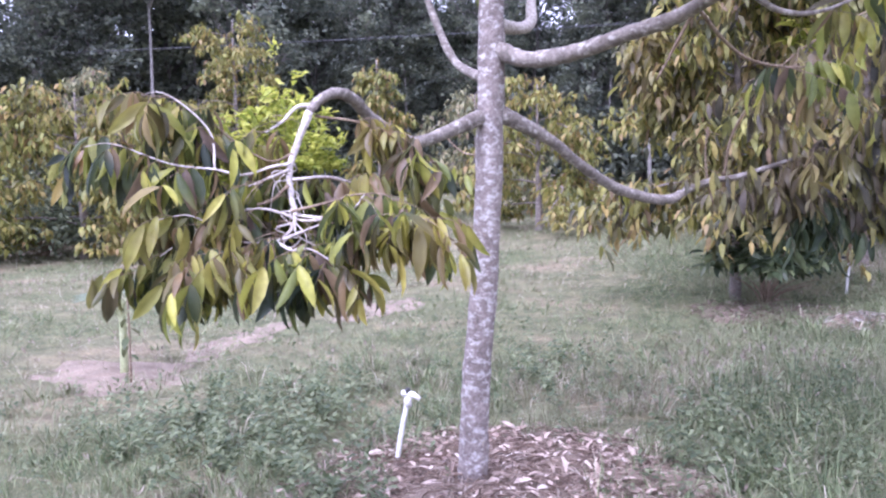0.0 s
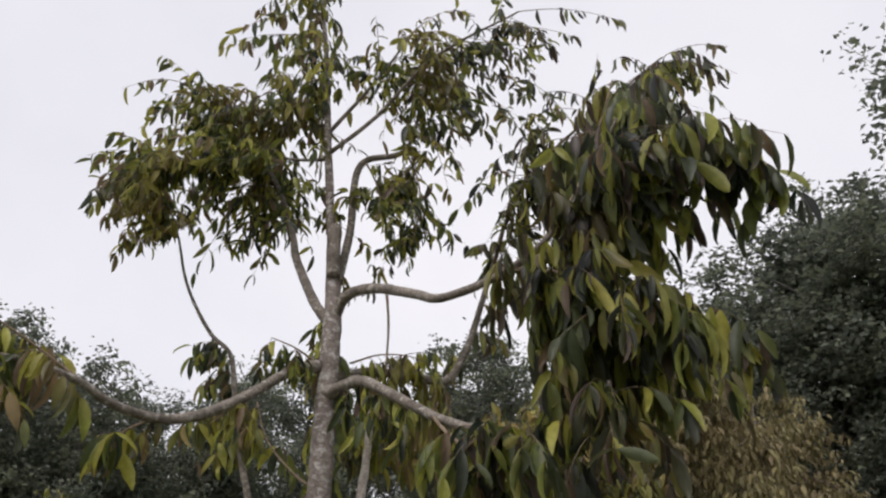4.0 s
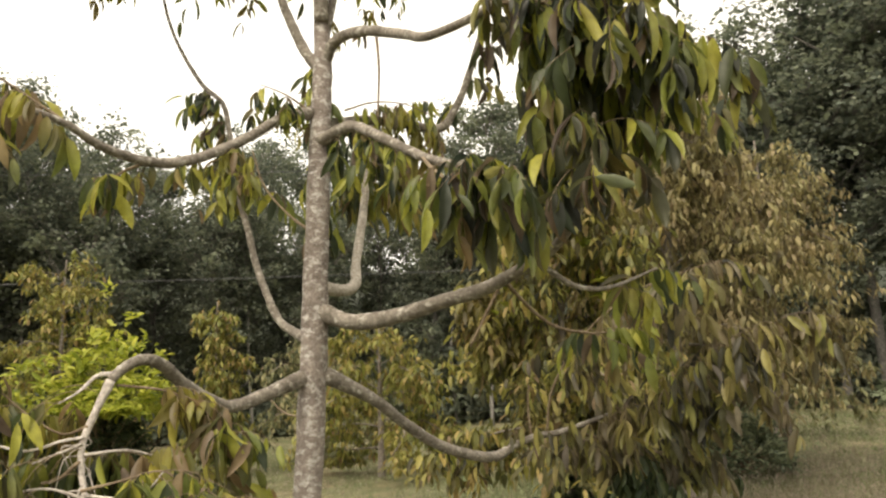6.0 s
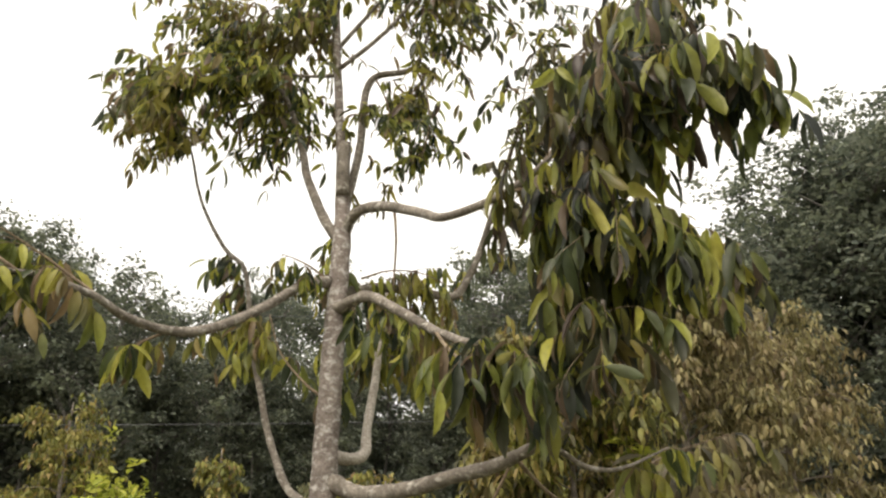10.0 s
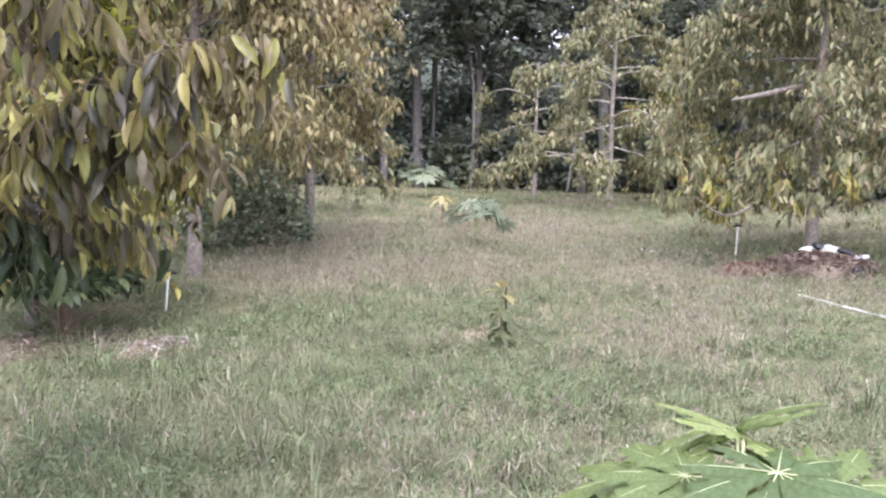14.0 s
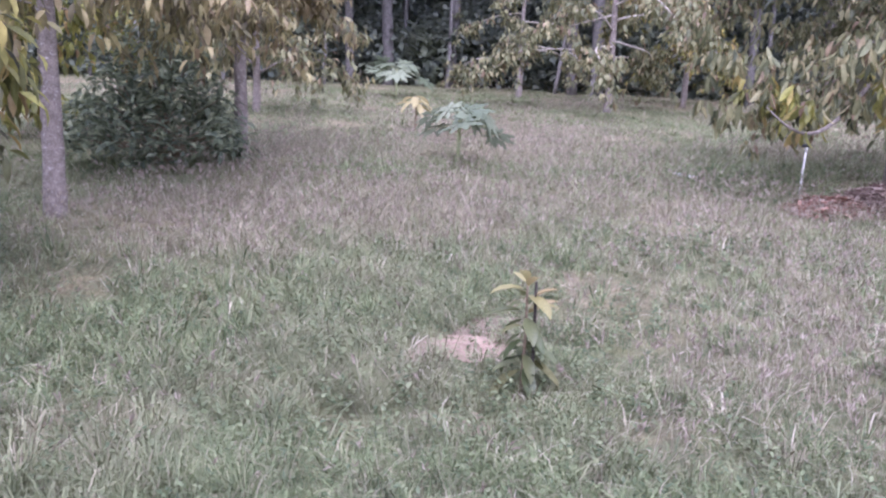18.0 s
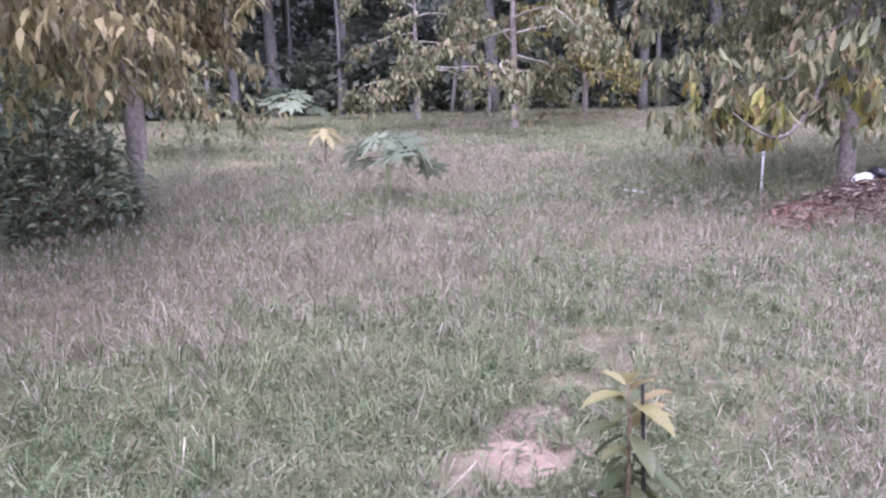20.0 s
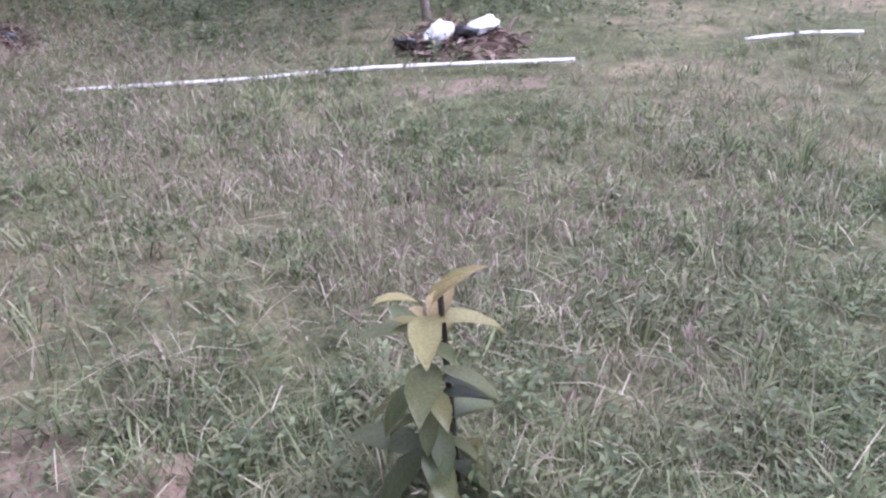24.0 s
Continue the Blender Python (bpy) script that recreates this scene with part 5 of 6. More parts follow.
def papaya(x, y, height, size, n, seed, material, label, low=0.35, ribbed=False, tilt=(0.1, 0.55), jitter=0.25):
    rng = np.random.default_rng(seed)
    z0 = float(gz(x, y))
    p = thing("papaya_plant", x, y, z0, label, "plant", "young papaya plants")
    put("stem", tube_mesh("stem", [(0, 0, -0.03, 0.03), (0.01, 0, height * 0.4, 0.026), (0, 0.01, height * 0.8, 0.018)], 8, 4), MAT_PETIOLE, p)
    shapes = []
    for s, ribs in LEAF_SHAPES:
        c = s.copy()
        c.materials.clear()
        c.materials.append(material)
        shapes.append(c)
    for i in range(n):
        az = i * 2.4 + rng.normal(0, jitter)
        u = i / max(1, n - 1)
        reach = size * (1.3 - 0.85 * u) * rng.uniform(1 - 0.6 * jitter, 1 + 0.5 * jitter)
        h = height * (low + (1 - low) * u ** 0.7) * rng.uniform(0.92, 1.06)
        o = np.array([0, 0, height * (0.45 + 0.33 * u)])
        e = np.array([math.cos(az) * reach, math.sin(az) * reach, h])
        put("petiole", tube_mesh("petiole", [(*o, 0.007), (*((o + e) / 2 + np.array([0, 0, 0.05])), 0.006), (*e, 0.004)], 5, 4), MAT_PETIOLE, p)
        ob = new("leaf", shapes[i % 3])
        ob.parent = p
        s = size * rng.uniform(0.75, 1.05)
        ob.matrix_basis = Matrix.Translation(e) @ Euler((0, 0, az)).to_matrix().to_4x4() @ Euler((rng.normal(0, 0.6 * jitter), rng.uniform(*tilt) * (1 - 0.5 * u), 0)).to_matrix().to_4x4() @ Matrix.Diagonal((s, s, s, 1))
        if ribbed:
            rib = put("veining", LEAF_SHAPES[i % 3][1], MAT_PETIOLE, ob)
            rib["kind"] = "stuff"
    return p


papaya(4.72, 1.9, 0.72, 0.34, 22, 3, MAT_PAPAYA, "bright green papaya plant with hand-shaped leaves in the grass", 0.55, True, tilt=(0.0, 0.6), jitter=0.33)
papaya(8.9, 12.05, 0.76, 0.36, 12, 4, MAT_PAPAYA_PALE, "young papaya plant with pale green leaves in tall grass", 0.5, tilt=(-0.3, 1.2), jitter=0.7)
papaya(13.0, 24.0, 0.95, 0.52, 11, 5, MAT_PAPAYA_PALE, "papaya plant near the edge of the wood", 0.5, tilt=(0.0, 1.1), jitter=0.5)
papaya(-1.75, 4.2, 0.7, 0.22, 6, 6, MAT_PAPAYA_PALE, "spindly papaya seedling on bare soil", 0.75)


def yellow_plant(x, y, h, seed):
    rng = np.random.default_rng(seed)
    p = thing("yellowed_plant", x, y, float(gz(x, y)), "withered plant with yellow drooping leaves in the grass", "plant", "yellowed plants")
    put("stem", tube_mesh("stem", [(0, 0, -0.02, 0.02), (0.02, 0, h * 0.5, 0.015), (0, 0.02, h, 0.01)], 6, 3), MAT_TWIG, p)
    for i in range(9):
        az = i * 2.4
        me = leaves_mesh("leaf", np.array([[0, 0, h * (0.75 + 0.03 * i)]]), np.array([[math.cos(az), math.sin(az), rng.uniform(-0.8, 0.1)]]), np.array([[0, 0, 1.0]]), np.array([h * 0.6]), np.array([h * 0.25]))
        put("leaf", me, MAT_YELLOW, p)


yellow_plant(10.05, 16.0, 0.6, 1)
yellow_plant(16.2, 7.9, 0.75, 2)


def durian_sapling(x, y, h, n, seed, label, size=0.14):
    rng = np.random.default_rng(seed)
    z0 = float(gz(x, y))
    p = thing("durian_sapling", x, y, z0, label, "sapling")
    put("stem", tube_mesh("stem", [(0, 0, -0.02, 0.009), (0.01, 0.005, h * 0.5, 0.007), (0, 0, h * 0.93, 0.004)], 6, 4), MAT_TWIG, p)
    kinds = []
    for mat in (MAT_SAPLING, MAT_SAPLING_NEW):
        me = mesh_of("leaf", LEAF_V * np.array([1, 0.47, 1]), LEAF_F)
        me.materials.append(mat)
        kinds.append(me)
    for i in range(n):
        u = i / (n - 1)
        az = i * 2.4 + rng.normal(0, 0.5)
        up = -0.6 + 1.2 * u ** 2 + rng.normal(0, 0.32)
        d = unit(np.array([math.cos(az), math.sin(az), up]))
        y_ = unit(np.cross((0, 0, 1.0), d))
        z_ = np.cross(d, y_)
        s = size * rng.uniform(0.65, 1.3) * (1.05 - 0.25 * u)
        ob = new("leaf", kinds[1 if u > 0.62 + rng.normal(0, 0.16) else 0])
        ob.parent = p
        ob.matrix_basis = Matrix.Translation((0.012 * math.cos(az), 0.012 * math.sin(az), h * (0.22 + 0.74 * u))) @ Matrix((d, y_, z_)).transposed().to_4x4() @ Matrix.Diagonal((s, s, s, 1))
    return p


durian_sapling(6.09, 5.815, 0.55, 34, 9, "durian sapling with yellow-green new leaves tied near a stake", 0.15)
stake = put("wooden_stake", tube_mesh("wooden_stake", [(6.12, 5.77, float(gz(6.12, 5.77)) - 0.1, 0.007), (6.115, 5.775, 0.35, 0.007), (6.11, 5.78, 0.61, 0.006)], 6, 3), MAT_STAKE)
tagged(stake, "thin dark stake in the soil beside a sapling", "stake")
durian_sapling(-1.5, 3.95, 0.95, 12, 19, "thin-stemmed sapling on a bare patch of soil", 0.1)


# ---- irrigation risers, pipes, sacks, mulch ----
def riser(x, y, h, lean, label, tee=True):
    z = float(gz(x, y))
    r = thing("sprinkler_riser", x, y, z, label, "sprinkler", "sprinkler risers")
    put("pipe", tube_mesh("pipe", [(0, 0, -0.08, 0.0125), (lean[0] * 0.5, lean[1] * 0.5, h * 0.5, 0.0125), (lean[0], lean[1], h, 0.0125)], 10, 2), MAT_PVC, r)
    put("collar", tube_mesh("collar", [(lean[0], lean[1], h - 0.035, 0.018), (lean[0], lean[1], h + 0.012, 0.018)], 10, 2), MAT_PVC, r)
    if tee:
        put("nozzle", tube_mesh("nozzle", [(lean[0] - 0.03, lean[1], h + 0.03, 0.014), (lean[0] + 0.02, lean[1], h + 0.025, 0.016), (lean[0] + 0.06, lean[1], h + 0.005, 0.01)], 8, 3), MAT_PVC, r, "white nozzle head")
        put("cap", tube_mesh("cap", [(lean[0], lean[1], h + 0.03, 0.016), (lean[0], lean[1], h + 0.055, 0.012)], 8, 2), MAT_BLACK, r, "black plastic cap")
    else:
        put("disc", tube_mesh("disc", [(lean[0] - 0.08, lean[1], h + 0.025, 0.012), (lean[0], lean[1], h + 0.03, 0.022), (lean[0] + 0.08, lean[1], h + 0.025, 0.012)], 8, 2), MAT_BLACK, r, "black sprinkler head")


riser(0.92, 2.75, 0.36, (0.075, 0.03), "white plastic sprinkler riser leaning in leaf mulch")
riser(11.75, 9.3, 0.5, (0.02, 0.0), "white plastic sprinkler riser with a dark head", False)
riser(3.85, 8.3, 0.34, (0.03, 0.02), "white plastic sprinkler riser near mulch", False)


def ground_pipe(pts, label):
    ob = put("irrigation_pipe", tube_mesh("irrigation_pipe", [(x, y, float(gz(x, y)) + h, 0.015) for x, y, h in pts], 10, 4), MAT_PVC)
    tagged(ob, label, "pipe", "irrigation pipes")


ground_pipe([(9.84, 3.8, 0.045), (10.18, 5.1, 0.05), (10.36, 5.9, 0.03), (10.5, 6.6, 0.015), (10.6, 7.1, 0.01)], "white plastic irrigation pipe lying in the grass")
ground_pipe([(9.78, 1.55, 0.04), (9.83, 2.0, 0.06), (9.86, 2.48, 0.05)], "short white plastic pipe lying in the grass")
ground_pipe([(11.05, 10.55, 0.06), (11.2, 10.3, 0.05)], "short pale stick of pipe in the grass")


def mulch(x, y, rx, ry, h, seed, n, material, label, chip=0.07):
    """A low mound covered with dry leaves and stalks."""
    rng = np.random.default_rng(seed)
    p = thing("mulch_mound", x, y, float(gz(x, y)), label, "mulch", "mulch mounds")
    k, rings = 28, 6
    v, f = [(0, 0, h)], []
    for i in range(1, rings + 1):
        for j in range(k):
            a = 6.283 * j / k
            q = i / rings
            wob = 1 + 0.16 * math.sin(3 * a + seed) + 0.09 * math.sin(7 * a + 2 * seed)
            X, Y = rx * q * wob * math.cos(a), ry * q * wob * math.sin(a)
            dz = float(gz(x + X, y + Y) - gz(x, y))
            v.append((X, Y, dz + h * (1 - q * q) + 0.02 * rng.normal() * (q < 0.95) - 0.015 * (q > 0.95)))
    for j in range(k):
        f.append((0, 1 + j, 1 + (j + 1) % k))
        for i in range(rings - 1):
            a, b = 1 + i * k + j, 1 + i * k + (j + 1) % k
            c, d = a + k, b + k
            f += [(a, c, d), (a, d, b)]
    put("bed", mesh_of("bed", v, f, smooth=True), MAT_HUMUS, p)
    a, q = rng.random(n) * 6.283, rng.random(n) ** 0.55 * 1.06
    X, Y = rx * q * np.cos(a), ry * q * np.sin(a)
    Z = gz(x + X, y + Y) - float(gz(x, y)) + h * np.maximum(0, 1 - q * q) + rng.uniform(0.0, 0.03, n)
    d = np.stack([rng.normal(0, 1, n), rng.normal(0, 1, n), rng.normal(0, 0.22, n)], -1)
    ln = chip * rng.uniform(0.5, 1.9, n)
    wd = ln * np.where(rng.random(n) < 0.8, 0.06, 0.32)
    c = put("dry_litter", leaves_mesh("dry_litter", np.stack([X, Y, Z], -1), d, np.array([0, 0, 1.0]) + rng.normal(0, 0.35, (n, 3)), ln, wd), material, p)
    c["kind"] = "stuff"


mulch(1.45, 2.75, 0.95, 0.75, 0.07, 1, 6500, MAT_STRAW, "bed of dry leaf mulch round a durian trunk", 0.052)
mulch(12.25, 8.25, 0.95, 0.7, 0.21, 2, 4000, MAT_STRAW_RED, "red-brown mound of dry mulch round a trunk", 0.085)
mulch(11.2, 8.42, 0.42, 0.36, 0.13, 6, 700, MAT_RUST, "fresh red-brown heap of leaf litter in front of a mulch mound", 0.08)
mulch(3.1, 7.2, 0.75, 0.5, 0.04, 3, 900, MAT_STRAW_RED, "thin brown litter under a low tree", 0.065)
mulch(3.68, 6.6, 0.34, 0.2, 0.13, 4, 620, MAT_ASH, "bleached strip of dry stalks in the grass", 0.05)
mulch(10.8, 4.3, 0.5, 0.45, 0.12, 5, 700, MAT_STRAW_RED, "dark heap of old mulch beside sacks", 0.1)


def soil_patch(x, y, rx, ry, h, seed, label, material=MAT_SOIL):
    rng = np.random.default_rng(seed)
    k, rings = 30, 7
    v, f = [(x, y, float(gz(x, y)) + h)], []
    for i in range(1, rings + 1):
        for j in range(k):
            a, q = 6.283 * j / k, i / rings
            wob = 1 + 0.2 * math.sin(2 * a + seed) + 0.12 * math.sin(5 * a - seed)
            X, Y = x + rx * q * wob * math.cos(a), y + ry * q * wob * math.sin(a)
            v.append((X, Y, float(gz(X, Y)) + h * (1 - q ** 2.5) + 0.006 * rng.normal() - 0.012 * (q > 0.9)))
    for j in range(k):
        f.append((0, 1 + j, 1 + (j + 1) % k))
        for i in range(rings - 1):
            a, b = 1 + i * k + j, 1 + i * k + (j + 1) % k
            f += [(a, a + k, b + k), (a, b + k, b)]
    ob = put("soil_patch", mesh_of("soil_patch", v, f, smooth=True), material)
    tagged(ob, label, "soil", "bare soil patches")


soil_patch(6.17, 6.48, 0.36, 0.26, 0.012, 2, "bare pinkish soil dug beside a sapling")
soil_patch(6.47, 6.68, 0.26, 0.22, 0.008, 8, "dark brown clods turned over in the grass", MAT_HUMUS)
soil_patch(5.75, 5.6, 0.22, 0.3, 0.004, 3, "bare pinkish soil showing through grass")
soil_patch(-1.75, 4.1, 0.8, 0.45, 0.012, 4, "bare dry soil round a small seedling", MAT_SOIL_DRY)
soil_patch(-1.5, 5.4, 0.35, 0.7, 0.004, 11, "worn tan soil of a footpath", MAT_SOIL_DRY)
soil_patch(-0.75, 7.0, 0.4, 0.7, 0.004, 12, "worn tan soil of a footpath through grass", MAT_SOIL_DRY)
soil_patch(9.6, 4.6, 0.3, 0.5, 0.004, 5, "worn bare soil beside a white pipe", MAT_HUMUS)


def sack(x, y, s, seed, material, label, squash=0.55):
    rng = np.random.default_rng(seed)
    bm = bmesh.new()
    bmesh.ops.create_icosphere(bm, subdivisions=3, radius=1.0)
    k = rng.uniform(0, 6, 3)
    for vtx in bm.verts:
        c = vtx.co
        w = 1 + 0.16 * math.sin(4 * c.x + k[0]) * math.cos(3 * c.y + k[1]) + 0.09 * math.sin(9 * c.z + 6 * c.x + k[2])
        w *= 1 + 0.1 * math.sin(17 * c.x + 5 * c.y + k[1]) * math.sin(13 * c.y - 9 * c.z + k[0]) + 0.05 * math.sin(31 * c.z + 23 * c.y + k[2])
        neck = 0.55 if c.x > 0.75 else 1.0
        vtx.co = Vector((c.x * 1.25 * w, c.y * 0.85 * w * neck, max(-0.7, c.z) * squash * w * neck))
    bmesh.ops.rotate(bm, verts=bm.verts, cent=(0, 0, 0), matrix=Euler((rng.normal(0, 0.15), rng.normal(0, 0.2), rng.uniform(0, 6.28))).to_matrix())
    bmesh.ops.scale(bm, verts=bm.verts, vec=(s, s, s))
    low = min(vtx.co.z for vtx in bm.verts)
    me = bpy.data.meshes.new("sack")
    bm.to_mesh(me)
    bm.free()
    me.polygons.foreach_set("use_smooth", np.ones(len(me.polygons), bool))
    ob = put("sack", me, material)
    ob.location = (x, y, SACK_Z(x, y) - low - 0.01)
    tagged(ob, label, "sack", "sacks on the mulch")


def SACK_Z(x, y):
    z = float(gz(x, y))
    q1 = ((x - 12.25) / 0.95) ** 2 + ((y - 8.25) / 0.7) ** 2
    q2 = ((x - 10.8) / 0.5) ** 2 + ((y - 4.3) / 0.45) ** 2
    return z + 0.21 * max(0, 1 - q1) + 0.12 * max(0, 1 - q2)


sack(12.3, 8.52, 0.1, 1, MAT_SACK, "crumpled white plastic sack on a mulch mound")
sack(12.4, 8.41, 0.115, 2, MAT_BLACK, "crumpled black plastic bag on a mulch mound", 0.45)
sack(12.47, 8.28, 0.11, 3, MAT_SACK, "crumpled white plastic sack on a mulch mound", 0.55)
sack(12.58, 8.14, 0.115, 4, MAT_BLACK, "crumpled black plastic bag on a mulch mound", 0.4)
sack(12.68, 8.0, 0.09, 5, MAT_SACK, "small white plastic bag on a mulch mound", 0.45)
sack(10.66, 4.5, 0.105, 6, MAT_SACK, "white woven sack lying on dark mulch", 0.75)
sack(10.72, 4.15, 0.13, 7, MAT_SACK, "white woven sack slumped on dark mulch", 0.45)
sack(10.75, 4.72, 0.1, 8, MAT_BLACK, "black plastic bag beside white sacks", 0.5)
sack(10.62, 4.3, 0.1, 9, MAT_BLACK, "black plastic bag beside white sacks", 0.4)


def stick(pts, label):
    ob = put("fallen_stick", tube_mesh("fallen_stick", [(x, y, SACK_Z(x, y) + h, r) for x, y, h, r in pts], 7, 4, 0.15, np.random.default_rng(3)), MAT_TWIG)
    tagged(ob, label, "stick", "fallen sticks")


stick([(12.1, 8.46, 0.03, 0.013), (12.24, 8.28, 0.04, 0.014), (12.42, 8.06, 0.04, 0.012), (12.56, 7.86, 0.03, 0.008)], "dark fallen stick lying across the mulch mound")
sack(12.25, 7.68, 0.075, 10, MAT_BLACK, "small black plastic bag at the foot of a mulch mound", 0.6)


# ---- grass, weeds ----
STRETCHES = [((2.3, -0.8), -52, 34, 0.26), ((2.9, -0.4), -8, 58, 0.14), ((3.6, 1.4), -10, 62, 0.2), ((4.2, 3.2), -6, 68, 0.16), ((4.4, 4.8), 5, 90, 0.12), ((4.7, 5.9), 30, 150, 0.16)]
BARE = [(6.17, 6.48, 0.34), (6.47, 6.68, 0.2), (5.75, 5.6, 0.15), (-1.75, 4.1, 0.45), (-1.5, 5.4, 0.25), (-0.75, 7.0, 0.25), (9.6, 4.6, 0.22), (1.45, 2.75, 0.82), (12.2, 8.25, 0.75), (11.2, 8.42, 0.3), (10.8, 4.3, 0.4)]
LUSH = [(3.0, 4.2, 1.8, 0.8), (3.4, 7.8, 1.8, 0.7), (1.5, 6.0, 2.8, 0.55), (11.0, 9.6, 1.2, 0.7), (8.6, 7.6, 0.8, 0.4), (12.6, 3.6, 1.4, 0.8), (16.0, 3.0, 3.5, 0.7), (7.3, 4.0, 1.5, 0.8), (7.4, 10.6, 1.0, -0.3), (7.0, 8.4, 2.2, -0.35), (9.5, 13.5, 3.0, -0.35), (-0.4, 3.2, 0.8, 0.6)]
SPARSE = [(8.0, 6.6, 1.2, 0.45), (7.0, 5.3, 0.5, 0.4), (9.4, 4.8, 0.8, 0.4), (6.2, 6.6, 0.7, 0.3), (3.5, 5.5, 0.5, 0.4), (10.4, 7.9, 0.8, 0.35)]
SHORT = [(7.6, 6.0, 2.0, 0.4)]
TALL = [(9.6, 9.4, 2.4, 0.7), (7.5, 12.5, 4.0, 0.55), (3.4, 2.8, 1.1, 0.5), (12.2, 10.5, 1.5, 0.5), (2.6, 5.5, 1.5, 0.45), (7.5, 4.3, 1.0, 0.3)]


def hills(x, y, places):
    return sum(a * np.exp(-((x - cx) ** 2 + (y - cy) ** 2) / (2 * r * r)) for cx, cy, r, a in places)


def wetness(x, y):
    return 1.35 * swell(x, y, 0.42, 1) + 0.6 * swell(x, y, 1.7, 2) + hills(x, y, LUSH)


def worn(x, y):
    return 0.9 * swell(x, y, 0.7, 3) + 0.85 * swell(x, y, 2.4, 4) + hills(x, y, SPARSE)


def scatter(rng, n, near, far, power):
    xs, ys, ds = [], [], []
    for (px, py), a0, a1, share in STRETCHES:
        m = int(n * share)
        a = np.radians(rng.uniform(a0, a1, m))
        d = near + (far - near) * rng.random(m) ** power
        xs.append(px + d * np.sin(a))
        ys.append(py + d * np.cos(a))
        ds.append(d)
    x, y, d = np.concatenate(xs), np.concatenate(ys), np.concatenate(ds)
    keep = np.ones(len(x), bool)
    for bx, by, br in BARE:
        q = np.hypot(x - bx, y - by) / br
        keep &= rng.random(len(x)) < np.clip(q ** 2, 0.16, 1)
    return x[keep], y[keep], d[keep]


def blades(name, x, y, h, w, az, lean, curl, far, pick, mat, label):
    """Arching grass blades: roots, heights, half widths, the way each leans, how far, how its tip nods, and which are plain spikes."""
    x, y, h, w, az, lean, curl, far = (a[pick] for a in (x, y, h, w, az, lean, curl, far))
    z = gz(x, y) - 0.012
    face = np.random.default_rng(len(name)).random(len(x)) * 6.283
    c, s, fx, fy = np.cos(az), np.sin(az), np.cos(face), np.sin(face)

    def rows(sel, marks):
        v = np.empty((int(sel.sum()), len(marks), 3), np.float32)
        for k, (out, up, ww) in enumerate(marks):
            tip = ww == 0
            go = (lean * out + 0.45 * curl * tip) * h
            v[:, k, 0] = (x + c * go + fx * w * ww)[sel]
            v[:, k, 1] = (y + s * go + fy * w * ww)[sel]
            v[:, k, 2] = (z + h * (up - 0.75 * curl * tip))[sel]
        return v

    a = rows(~far, ((0, 0, -0.8), (0, 0, 0.8), (0.42, 0.66, -1), (0.42, 0.66, 1), (1.0, 1.0, 0)))
    b = rows(far, ((0, 0, -1.1), (0, 0, 1.1), (1.0, 1.0, 0)))
    fa = (np.array([(0, 1, 3), (0, 3, 2), (2, 3, 4)])[None] + (np.arange(len(a)) * 5)[:, None, None]).reshape(-1, 3)
    fb = (np.array([(0, 1, 2)])[None] + (np.arange(len(b)) * 3)[:, None, None]).reshape(-1, 3) + 5 * len(a)
    v = np.vstack([a.reshape(-1, 3), b.reshape(-1, 3)])
    tagged(put(name, mesh_of(name, v, np.vstack([fa, fb])), mat), label, "grass", kind="stuff")


def turf():
    """Short uneven growth between the tussocks, thin where the soil is worn."""
    rng = np.random.default_rng(90)
    x, y, dist = scatter(rng, 520000, 0.7, 28, 1.7)
    # it goes on all round
    m = 90000
    a, q = rng.random(m) * 6.283, 16 * rng.random(m) ** 0.5
    px, py = 4 + q * np.cos(a), 3 + q * np.sin(a)
    ahead = np.zeros(m, bool)
    for (sx, sy), a0, a1, share in STRETCHES:
        az = np.degrees(np.arctan2(px - sx, py - sy))
        ahead |= (az > a0) & (az < a1)
    for bx, by, br in BARE:
        ahead |= np.hypot(px - bx, py - by) < br
    x, y, dist = np.r_[x, px[~ahead]], np.r_[y, py[~ahead]], np.r_[dist, np.full((~ahead).sum(), 7.0)]
    keep = rng.random(len(x)) > np.clip(0.02 + 0.95 * worn(x, y), 0, 0.88)
    x, y, dist = x[keep], y[keep], dist[keep]
    n = len(x)
    wet = wetness(x, y)
    h = (0.045 + 0.03 * np.clip(wet, -0.6, 1)) * rng.uniform(0.4, 1.9, n) * (1 + 0.6 * np.clip(hills(x, y, TALL), 0, 1))
    w = (0.0006 + 0.00034 * dist) * rng.uniform(0.7, 1.4, n)
    dry = rng.random(n) < np.clip(0.33 - 0.7 * wet, 0.06, 0.88)
    rest = (rng.random(n) * 6.283, rng.uniform(0.1, 1.5, n), rng.uniform(0, 0.8, n), dist > 4.5)
    blades("turf", x, y, h, w, *rest, ~dry, MAT_GRASS, "short rough green grass between tussocks")
    blades("dry_turf", x, y, h, w, *rest, dry, MAT_HAY, "short straw-coloured grass among the green")


